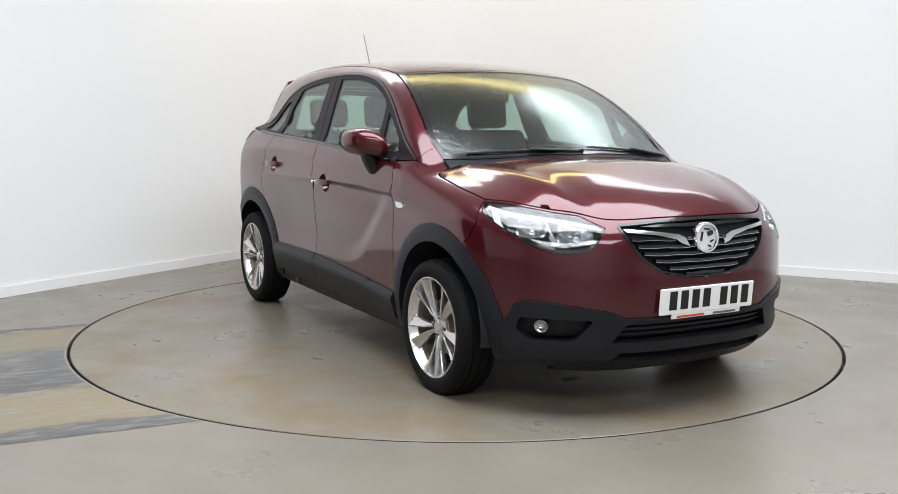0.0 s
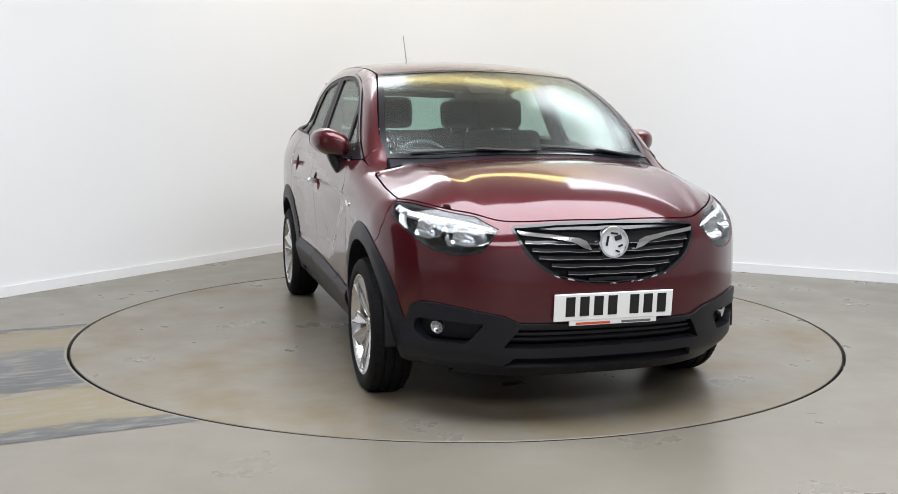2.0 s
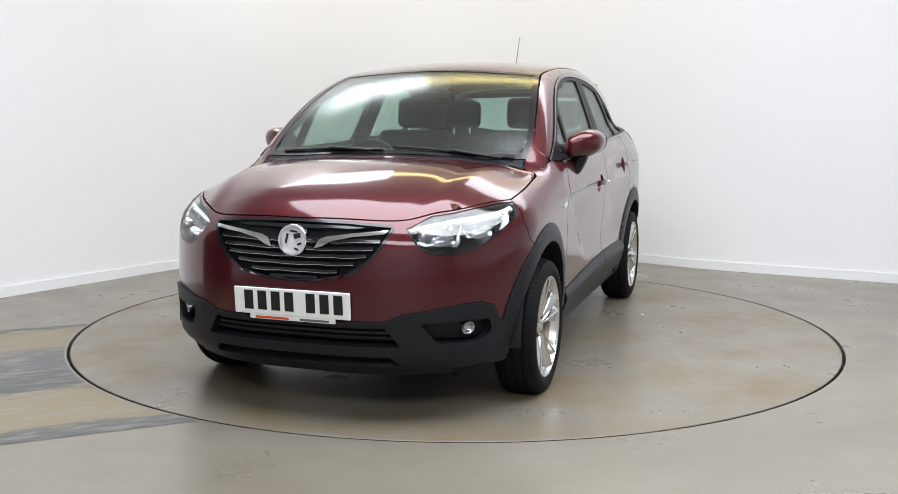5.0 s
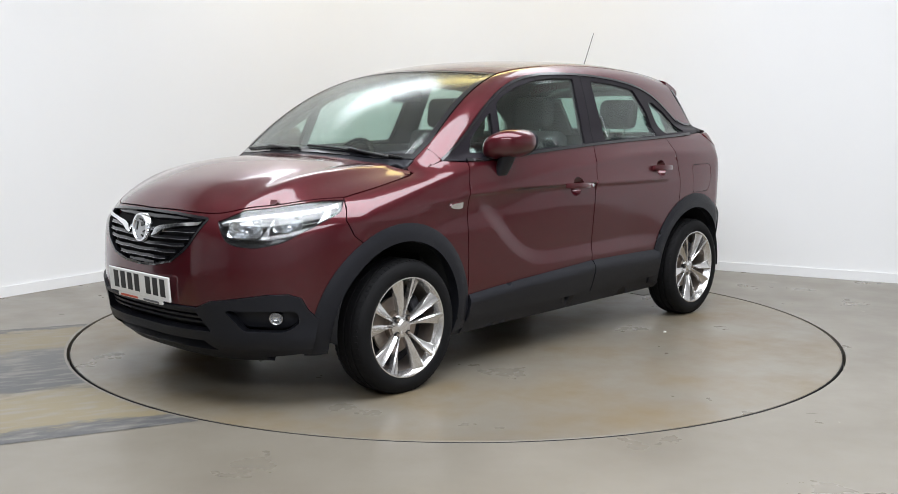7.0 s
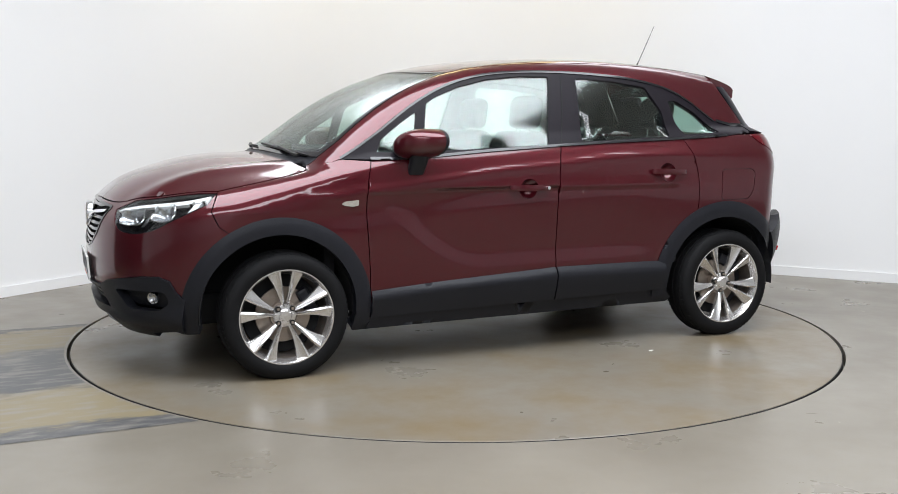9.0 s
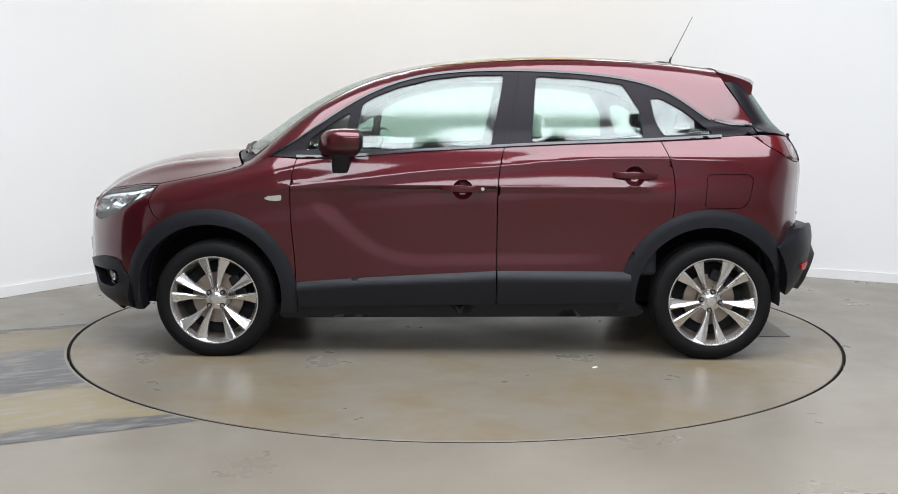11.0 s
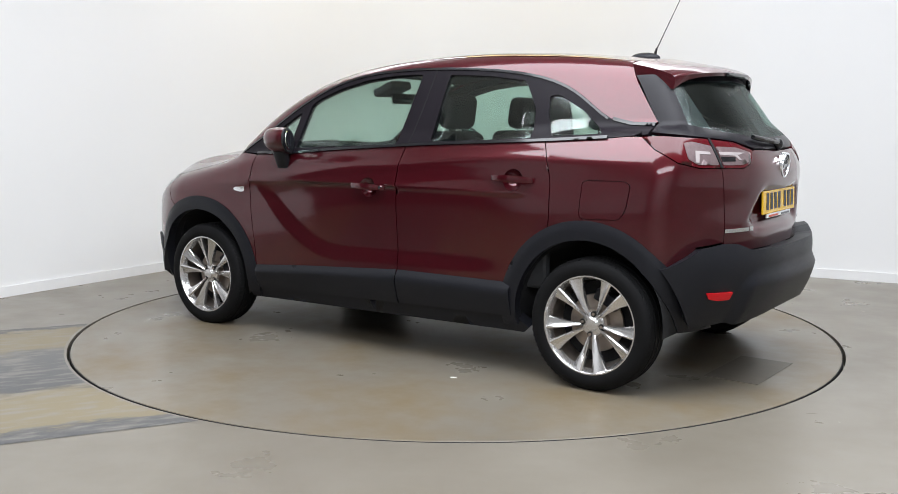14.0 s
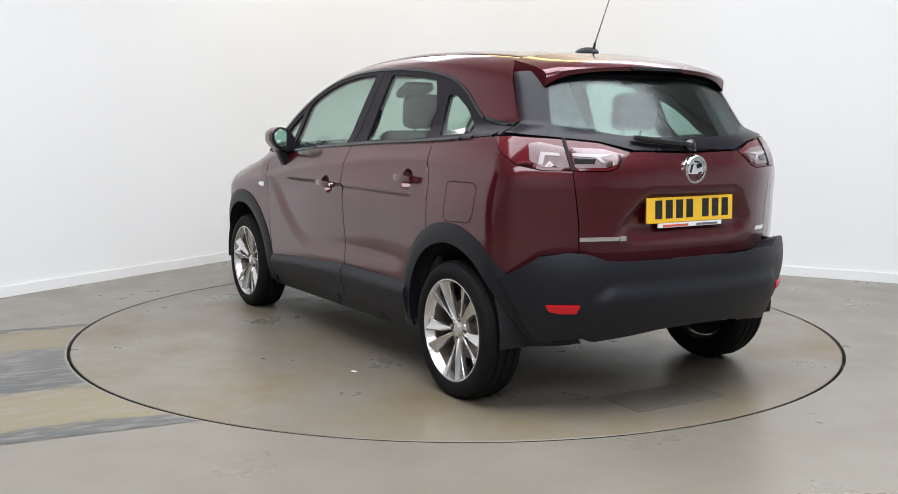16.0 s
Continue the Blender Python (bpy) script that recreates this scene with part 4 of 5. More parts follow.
    panel("windscreen", [inner_ws], "top", SCREEN, CAR, gap=-0.002, h=0.06, thick=0.005, lift=-0.002, label="green-tinted windscreen")[0].visible_shadow = False
    scuttle = full(chain([(1.270, 0.0), (1.248, 0.25), (1.203, 0.49), (1.140, 0.70)], 12) + chain([(1.00, 0.69), (1.13, 0.48), (1.19, 0.25), (1.215, 0.0)], 12))
    panel("scuttle", [scuttle], "top", CLAD, CAR, h=0.05, lift=-0.006, thick=0.03, label="black plastic scuttle below the windscreen")
    return doors, rears


def roundel(parent, at, facing, r):
    """A chrome ring with a plain emblem plate."""
    q = Vector(facing).to_track_quat("Y", "Z").to_matrix().to_4x4()
    m = Matrix.Translation(Vector(at)) @ q
    b = new("roundel")
    b.parent = parent
    tagged(b, "round chrome emblem")
    bm = lathe([(r * 0.80, 0.006), (r * 0.84, 0.013), (r * 0.96, 0.013), (r, 0.008), (r, -0.015), (r * 0.80, -0.015)], 40)
    bm.transform(m)
    part("ring", bm, CHROME, b, smooth=True)
    bm = lathe([(0.0005, 0.005), (r * 0.82, 0.004), (r * 0.82, -0.01)], 40)
    bm.transform(m)
    part("disc", bm, BADGE, b, smooth=True)
    bm = bmesh.new()
    for x0, z0, sx, sz, a in ((-0.30, 0.28, 0.46, 0.30, 15), (-0.05, 0.55, 0.5, 0.12, -8), (0.42, 0.10, 0.14, 0.62, -12), (-0.45, -0.22, 0.32, 0.12, 20), (-0.25, -0.55, 0.30, 0.12, -20)):
        box(bm, (sx * r, 0.006, sz * r), m @ pose(x0 * r, 0.007, z0 * r, 0, a, 0), 0.002)
    part("emblem", bm, GLOSS, b)


def headlamps(lamp):
    for s in (1, -1):
        loop = [(s * u, v) for u, v in lamp]
        h = new("headlamp")
        h.parent = CAR
        tagged(h, "clear headlamp with chrome bowls and a light guide")
        panel("housing", [shrunk(loop, -0.003)], "front", GLOSS, h, lift=-0.075, thick=0.01, h=0.03)
        panel("lens", [loop], "front", LENS, h, lift=-0.001, gap=0.003, thick=0.004, h=0.04)[0].visible_shadow = False
        panel("seal", [shrunk(loop, 0.001), shrunk(loop, 0.007)], "front", GLOSS, h, lift=-0.004, thick=0.07, h=0.03)
        def strip(name, pts, width, lift, material, lab=""):
            a = chain(pts, 18)
            b = [(u, v - w) for (u, v), w in zip(a, np.linspace(width[0], width[1], 18))]
            panel(name, [[(s * u, v) for u, v in a + list(reversed(b))]], "front", material, h, lift=lift, thick=0.02, h=0.02, label=lab)
        inner = across("front", [(0.458, 0.814), (0.552, 0.835), (0.647, 0.852)]) + side_to("front", [(1.665, 0.876), (1.605, 0.890)])
        strip("light_guide", inner, (0.010, 0.020), -0.010, LAMP_WHITE, "white daytime light guide")
        outer = side_to("front", [(1.640, 0.874), (1.685, 0.825), (1.745, 0.765)])
        a = chain(outer, 12)
        b = [(u - 0.026, v) for u, v in a]
        panel("light_guide", [[(s * u, v) for u, v in a + list(reversed(b))]], "front", LAMP_WHITE, h, lift=-0.014, thick=0.02, h=0.02, label="white daytime light guide")
        post = across("front", [(0.628, 0.842), (0.644, 0.846), (0.640, 0.742), (0.622, 0.742)])
        panel("divider", [[(s * u, v) for u, v in post]], "front", LAMP_SILVER, h, lift=-0.022, thick=0.03, h=0.02, label="silver divider between the bowls")
        for (y0, z0, w, ht) in ((0.560, 0.782, 0.125, 0.072), (0.690, 0.808, 0.105, 0.074)):
            u0 = across("front", [(y0, z0)])[0][0]
            bowl = rounded([(u0 - w / 2, z0 - ht / 2), (u0 + w / 2, z0 - ht / 2 + 0.004), (u0 + w / 2, z0 + ht / 2 + 0.006), (u0 - w / 2, z0 + ht / 2 - 0.008)], 0.012)
            bowl = [(s * u, v) for u, v in bowl]
            cup = lambda uv, p, c=(s * u0, z0), w=w, ht=ht: -0.068 + 0.050 * np.clip(((uv[:, 0] - c[0]) / (w / 2)) ** 2 + ((uv[:, 1] - c[1]) / (ht / 2)) ** 2, 0, 1.2)
            panel("reflector_bowl", [bowl], "front", LAMP_SILVER, h, lift=cup, thick=0.004, h=0.010, label="chrome lamp bowl")
            f = skin("front", [(s * u0, z0)])[0]
            n = slope(np.array([f]))[0]
            bm = bmesh.new()
            bmesh.ops.create_uvsphere(bm, u_segments=14, v_segments=8, radius=0.014, matrix=Matrix.Translation(f - n * 0.05))
            part("bulb", bm, LAMP_SILVER, h, smooth=True)


def tail_lamps(lamp):
    for s in (1, -1):
        t = new("tail_lamp")
        t.parent = CAR
        tagged(t, "red and clear wraparound tail lamp")
        loop = [(s * u, v) for u, v in lamp]
        panel("lamp_body", [loop], "rear", RED_LENS, t, lift=0.002, thick=0.03, gap=0.002, h=0.025, label="red lamp lens")
        clear = across("rear", [(0.355, 1.098), (0.405, 1.058), (0.455, 1.046), (0.578, 1.047), (0.578, 1.128), (0.45, 1.122)])
        clear2 = across("rear", [(0.600, 1.048), (0.70, 1.050), (0.735, 1.075), (0.72, 1.145), (0.68, 1.150), (0.600, 1.130)])
        for c in (clear, clear2):
            panel("clear_lens", [[(s * u, v) for u, v in rounded(c, 0.008)]], "rear", TAIL_CLEAR, t, lift=0.004, thick=0.006, h=0.02, label="silver clear lamp section")
        for c in ([(0.41, 1.098), (0.578, 1.104), (0.578, 1.092), (0.49, 1.086), (0.47, 1.066), (0.455, 1.066), (0.47, 1.088)],
                  [(0.625, 1.105), (0.69, 1.110), (0.71, 1.060), (0.695, 1.058), (0.678, 1.096), (0.625, 1.093)]):
            panel("light_guide", [[(s * u, v) for u, v in across("rear", c)]], "rear", TAIL_GUIDE, t, lift=0.006, thick=0.006, h=0.02, label="white light guide")
        for c in ([(0.49, 1.080), (0.578, 1.084), (0.578, 1.062), (0.50, 1.062)],):
            panel("dark_cell", [[(s * u, v) for u, v in across("rear", c)]], "rear", GLOSS, t, lift=0.0055, thick=0.006, h=0.02)
        seam = across("rear", [(0.582, 1.163), (0.594, 1.163), (0.596, 1.036), (0.584, 1.036)])
        panel("lamp_gap", [[(s * u, v) for u, v in seam]], "rear", DARK, t, lift=0.007, thick=0.01, h=0.03)


def arches():
    for cx, a0, a1, r, nm in ((FRONT_AXLE, -12, 196, 0.458, "front"), (REAR_AXLE, -9, 184, 0.466, "rear")):
        outer = arc(cx, HUB, r, a0, a1, 40)
        inner = arc(cx, HUB, 0.376, a0 - 1, a1 + 1, 40)
        if nm == "front":
            outer = outer + [(0.845, 0.232)]
            inner = inner + [(0.925, 0.232)]
        flare = lambda uv, p, cx=cx, r=r: 0.004 + 0.010 * np.clip((r - np.hypot(uv[:, 0] - cx, uv[:, 1] - HUB)) / 0.035, 0, 1)
        panel("wheel_arch", [outer + list(reversed(inner))], "side", CLAD, CAR, h=0.022, lift=flare, thick=0.05, both=True, label="black plastic wheel arch trim")
        for s in (1, -1):
            verts, faces, n = [], [], 28
            for k, a in enumerate(np.linspace(-6, 186, n)):
                c, z = cx + 0.380 * math.cos(radians(a)), HUB + 0.380 * math.sin(radians(a))
                verts += [(c, s * 0.84, z), (c, s * 0.42, z)]
                if k:
                    faces.append((2 * k - 2, 2 * k, 2 * k + 1, 2 * k - 1))
            faces.append(tuple(range(1, 2 * n, 2)))
            mesh_object("arch_liner", verts, faces, LINER, CAR, smooth=False, label="dark wheel arch liner")


def core():
    """The dark structure behind the outer panels."""
    for s in (1, -1):
        loop = [(1.75, 0.97), (-1.55, 1.10), (-1.72, 0.9), (-1.72, 0.30)] + arc(REAR_AXLE, HUB, 0.385, 185, -10, 20) + [(-0.9, 0.22), (0.9, 0.20)] \
            + arc(FRONT_AXLE, HUB, 0.385, 195, 0, 20) + [(1.75, 0.3)]
        loop = [p for p in loop]
        panel("inner_structure", [loop], "side", DARK, CAR, lift=-0.085, thick=0.01, h=0.08, both=(s == 1)) if s == 1 else None
    panel("front_structure", [full_u([(0.0, 0.78)] + across("front", [(0.60, 0.74), (0.66, 0.5), (0.60, 0.25), (0.0, 0.22)]))], "front", DARK, CAR, lift=-0.10, thick=0.01, h=0.08)
    panel("rear_structure", [full_u([(0.0, 1.05)] + across("rear", [(0.62, 1.02), (0.66, 0.7), (0.55, 0.36), (0.0, 0.36)]))], "rear", DARK, CAR, lift=-0.05, thick=0.01, h=0.08)
    bm = bmesh.new()
    box(bm, (3.0, 0.80, 0.10), pose(0.25, 0, 0.27), 0.03)
    box(bm, (1.75, 1.52, 0.10), pose(-0.02, 0, 0.27), 0.03)
    box(bm, (0.5, 1.0, 0.16), pose(1.65, 0, 0.30), 0.03)
    box(bm, (0.42, 0.78, 0.14), pose(-1.62, 0, 0.45), 0.05)
    rod(bm, (-1.5, -0.35, 0.36), (-1.86, -0.35, 0.38), 0.025)
    box(bm, (0.06, 1.3, 0.06), pose(-1.302, 0, 0.29), 0.01)
    part("underbody", bm, DARK, CAR, "dark underbody")


def wheel():
    w = tagged(new("wheel"), "silver ten-spoke alloy wheel with a black tyre")
    tyre = [(0.222, 0.078), (0.230, 0.087), (0.246, 0.095), (0.268, 0.097), (0.288, 0.091), (0.301, 0.080), (0.3085, 0.063)]
    for g in (0.043, 0.0, -0.043):
        tyre += [(0.3115, g + 0.014), (0.3115, g + 0.006), (0.304, g + 0.004), (0.304, g - 0.004), (0.3115, g - 0.006), (0.3115, g - 0.014)]
    tyre += [(0.3085, -0.063), (0.301, -0.080), (0.284, -0.093), (0.244, -0.095), (0.214, -0.081)]
    part("tyre", lathe(tyre, 72), RUBBER, w, "black road tyre", smooth=True, angle=28)
    bm = bmesh.new()
    for k in range(72):
        a = 2 * math.pi * k / 72
        for y in (0.069, -0.069):
            box(bm, (0.004, 0.022, 0.010), Matrix.Rotation(a, 4, "Y") @ pose(0.3055, y, 0, 0, 0, 20 if y > 0 else -20))
    tagged(part("tread", bm, RUBBER, w), kind="stuff")
    rim = [(0.231, 0.078), (0.2335, 0.085), (0.2315, 0.090), (0.2260, 0.090), (0.2215, 0.083), (0.216, 0.070), (0.208, 0.050)]
    part("rim", lathe(rim, 72), ALLOY, w, "silver alloy rim", smooth=True, angle=35)
    # barrel darker than the rim: shade behind the spokes put into its colour
    part("barrel", lathe([(0.208, 0.050), (0.201, 0.01), (0.196, -0.07), (0.212, -0.085)], 72), STEEL, w, "shaded grey rim barrel", smooth=True, angle=35)
    # five pairs of blades, each widening from the hub to the rim, with one raised edge
    for k in range(5):
        for sgn in (1, -1):
            bm, rows = bmesh.new(), []
            for t in np.linspace(0, 1, 12):
                r = 0.036 + 0.188 * t
                lo_e, hi_e = 0.002 + 0.027 * t ** 1.2, 0.017 + 0.075 * t ** 1.45
                y = 0.046 + 0.040 * t ** 0.65
                row = []
                for f, dy in ((0.0, -0.026), (0.0, -0.002), (0.16, 0.003), (0.34, -0.003), (0.66, -0.0085 - 0.004 * t), (0.94, -0.010 - 0.006 * t), (1.0, -0.014 - 0.006 * t), (1.0, -0.036)):
                    a = sgn * (lo_e + f * (hi_e - lo_e)) / r
                    row.append((r * math.sin(a), y + dy, r * math.cos(a)))
                rows.append(row)
            vs = [[bm.verts.new(Matrix.Rotation(2 * math.pi * k / 5, 3, "Y") @ Vector(p)) for p in row] for row in rows]
            for r0, r1 in zip(vs, vs[1:]):
                for j in range(8):
                    bm.faces.new((r0[j], r0[(j + 1) % 8], r1[(j + 1) % 8], r1[j]))
            bm.faces.new(vs[-1])
            part("spoke", bm, ALLOY, w, "silver blade-shaped spoke", smooth=True, angle=30)
    hub = [(0.0005, 0.056), (0.028, 0.056), (0.031, 0.053), (0.034, 0.050), (0.052, 0.047), (0.058, 0.040), (0.060, 0.01), (0.0005, 0.01)]
    part("hub", lathe(hub, 40), ALLOY, w, "silver wheel centre", smooth=True, angle=30)
    bm = lathe([(0.0005, 0.0595), (0.024, 0.0585), (0.027, 0.055)], 28)
    part("centre_cap", bm, ALLOY, w, "chrome centre cap", smooth=True)
    for k in range(4):
        a = radians(45 + 90 * k)
        bm = bmesh.new()
        p = Vector((0.049 * math.cos(a), 0, 0.049 * math.sin(a)))
        rod(bm, p + Vector((0, 0.030, 0)), p + Vector((0, 0.0515, 0)), 0.0135, n=16)
        part("bolt_seat", bm, INK, w, "dark bolt seat")
        bm = bmesh.new()
        rod(bm, p + Vector((0, 0.040, 0)), p + Vector((0, 0.058, 0)), 0.0085, 0.0075, n=6)
        part("bolt", bm, STEEL, w, "steel wheel bolt")
    part("brake_disc", lathe([(0.07, 0.000), (0.135, 0.000), (0.137, -0.006), (0.135, -0.012), (0.07, -0.012), (0.068, 0.03), (0.03, 0.032)], 48), STEEL, w,
         "steel brake disc", smooth=True, angle=30)
    bm = bmesh.new()
    box(bm, (0.06, 0.06, 0.13), pose(-0.115, 0.0, 0.06, 0, 28, 0), 0.012)
    part("caliper", bm, CLAD, w, "dark brake caliper")
    # added black disc that stands in for the shade inside the wheel
    part("wheel_shade_disc", lathe([(0.0005, -0.03), (0.192, -0.03), (0.192, -0.05), (0.0005, -0.05)], 40), DARK, w)
    return w


def wheels():
    first = wheel()
    first.parent = CAR
    turn = {(1, 1): 0, (-1, 1): 36, (1, -1): 35, (-1, -1): 8}
    first.matrix_basis = pose(FRONT_AXLE - 0.026, 0.772, 0.302) @ pose(0, 0, 0, 0, turn[(1, 1)], 0)
    for ax, sd in ((-1, 1), (1, -1), (-1, -1)):
        at = (FRONT_AXLE - 0.026, 0.302) if ax > 0 else (REAR_AXLE - 0.026, 0.308)
        copy_thing(first, pose(at[0], 0.772 * sd, at[1], 0, 0, 0 if sd > 0 else 180) @ pose(0, 0, 0, 0, turn[(ax, sd)], 0))


def mirrors():
    for s in (1, -1):
        m = tagged(new("door_mirror"), "burgundy door mirror on a black foot")
        m.parent = CAR
        bm = bmesh.new()
        bmesh.ops.create_uvsphere(bm, u_segments=32, v_segments=20, radius=1.0)
        for v in bm.verts:
            x, y, z = v.co
            e = 0.74
            x, y, z = (math.copysign(abs(c) ** e, c) for c in (x, y, z))
            if x < -0.35:
                x = -0.35
            taper = 1 - 0.28 * max(0, y) ** 2
            v.co = (0.585 + 0.125 * x - 0.045 * y, s * (0.880 + 0.094 * y), 1.128 + 0.070 * z * taper + 0.012 * y - (0.018 * max(0, -y)))
        part("housing", bm, PAINT, m, "burgundy mirror cap", smooth=True, angle=50)
        def back_plate(wy, hz, x0, x1):
            bm = bmesh.new()
            rings = []
            for x, k in ((x1, 0.97), (x0 + 0.003, 1.0), (x0, 0.95)):
                ring = []
                for a in np.linspace(0, 2 * math.pi, 36, endpoint=False):
                    y, z = (math.copysign(abs(c) ** 0.72, c) for c in (math.cos(a), math.sin(a)))
                    zz = 1.128 + hz * k * z * (1 - 0.28 * max(0, y) ** 2) + 0.012 * y - 0.018 * max(0, -y)
                    ring.append(bm.verts.new((x - 0.045 * y, s * (0.880 + wy * k * y), zz)))
                rings.append(ring)
            for r0, r1 in zip(rings, rings[1:]):
                for j in range(36):
                    bm.faces.new((r0[j], r0[(j + 1) % 36], r1[(j + 1) % 36], r1[j]))
            bm.faces.new(rings[0])
            bm.faces.new(rings[-1])
            return bm
        part("rim", back_plate(0.093, 0.069, 0.528, 0.545), CLAD, m, "black mirror surround", smooth=True)
        part("mirror_glass", back_plate(0.076, 0.055, 0.5255, 0.531), MIRROR, m, "mirror glass")
        bm = bmesh.new()
        rows = []
        for t in np.linspace(0, 1, 7):
            z, y, wx, wy = 1.085 - 0.115 * t, 0.872 - 0.038 * t ** 1.5, 0.050 - 0.008 * t, 0.034 - 0.012 * t
            rows.append([bm.verts.new((0.600 + 0.012 * t + wx * math.copysign(abs(math.cos(a)) ** 0.7, math.cos(a)), s * (y + wy * math.copysign(abs(math.sin(a)) ** 0.7, math.sin(a))), z))
                         for a in np.linspace(0, 2 * math.pi, 20, endpoint=False)])
        for r0, r1 in zip(rows, rows[1:]):
            for j in range(20):
                bm.faces.new((r0[j], r0[(j + 1) % 20], r1[(j + 1) % 20], r1[j]))
        bm.faces.new(rows[0])
        bm.faces.new(rows[-1])
        part("foot", bm, CLAD, m, "black mirror foot", smooth=True)


def handles():
    for x0, z0, nm in ((-0.02, 0.893, 0), (-0.905, 0.965, 1)):
        for s in (1, -1):
            q = tagged(new("door_handle"), "burgundy pull handle over a hollow")
            q.parent = CAR
            bm = bmesh.new()
            n = 18
            rows = []
            for k in range(n + 1):
                t = k / n
                x = x0 + 0.115 - 0.23 * t
                out = 0.014 + 0.026 * math.sin(math.pi * min(1, max(0, t))) ** 0.6
                hgt = 0.013 + 0.005 * math.sin(math.pi * t)
                y = float(skin("side", [(x, z0)])[0][1])
                rows.append([bm.verts.new((x, s * (y + out * f), z0 + 0.004 - 0.006 * t + g * hgt)) for f, g in ((0.55, -0.8), (0.95, -0.9), (1.05, 0), (0.95, 0.9), (0.55, 0.8))])
            for a, b in zip(rows, rows[1:]):
                for j in range(5):
                    bm.faces.new((a[j], a[(j + 1) % 5], b[(j + 1) % 5], b[j]))
            bm.faces.new(rows[0])
            bm.faces.new(list(reversed(rows[-1])))
            part("grip", bm, PAINT, q, "burgundy grip", smooth=True, angle=60)
            if nm == 0:
                yy = float(skin("side", [(x0 - 0.105, z0)])[0][1])
                bm = bmesh.new()
                rod(bm, (x0 - 0.103, s * (yy + 0.02), z0), (x0 - 0.103, s * (yy + 0.036), z0), 0.009, n=16)
                part("lock", bm, CHROME, q, "chrome key lock")


def badges():
    panel("side_repeater", [rounded([(1.005, 0.838), (0.985, 0.850), (0.915, 0.856), (0.915, 0.828), (0.945, 0.823), (0.985, 0.828)], 0.006)], "side", CHROME, CAR, lift=0.006, thick=0.012,
          h=0.02, both=True, label="small chrome side badge")
    # number plates: the marks on them are plain bars
    for where, x, z, colour, face, lab in (("front", 2.128, 0.505, PLATE_WHITE, 1, "white front number plate"), ("rear", -1.914, 0.862, PLATE_YELLOW, -1, "yellow rear number plate")):
        pl = tagged(new("number_plate"), lab)
        pl.parent = CAR
        m = pose(x, 0, z, 4 if face > 0 else -2, 0, 90 if face > 0 else -90)
        bm = bmesh.new()
        box(bm, (0.520, 0.010, 0.111), m, 0.004)
        part("plate", bm, colour, pl, "coloured plate")
        bm = bmesh.new()
        box(bm, (0.385, 0.008, 0.024), m @ pose(0, 0.001, -0.064), 0.003)
        part("dealer_strip", bm, PLATE_WHITE, pl, "white strip under the plate")
        xs = [-0.192, -0.131, -0.070, -0.009, 0.087, 0.148, 0.209]
        for i, cx in enumerate(xs):
            bm = bmesh.new()
            box(bm, (0.040, 0.002, 0.079), m @ pose(cx, -0.0055, 0.004), 0.0)
            part("bar", bm, INK, pl, "black printed bar")
        for cx, w, mm in ((-0.09, 0.15, INK_RED), (0.10, 0.13, INK_GREY)):
            bm = bmesh.new()
            box(bm, (w, 0.002, 0.009), m @ pose(cx, -0.0035, -0.067), 0.0)
            part("small_bar", bm, mm, pl, "thin printed bar")
    # bars for the raised lettering on the tailgate
    for y, z, w, hh in ((0.475, 0.752, 0.155, 0.017), (0.372, 0.752, 0.026, 0.022), (-0.50, 0.752, 0.085, 0.018)):
        u0 = across("rear", [(abs(y), z)])[0][0] * (1 if y > 0 else -1)
        panel("raised_bar", [[(u0 - w / 2, z - hh / 2), (u0 + w / 2, z - hh / 2), (u0 + w / 2, z + hh / 2), (u0 - w / 2, z + hh / 2)]], "rear", CHROME, CAR, lift=0.004, thick=0.006, h=0.02,
              label="thin chrome bar badge")
    c = skin("rear", [(0.0, 1.034)])[0]
    roundel(CAR, c + np.array([-0.002, 0, 0]), (-1, 0, -0.1), 0.062)


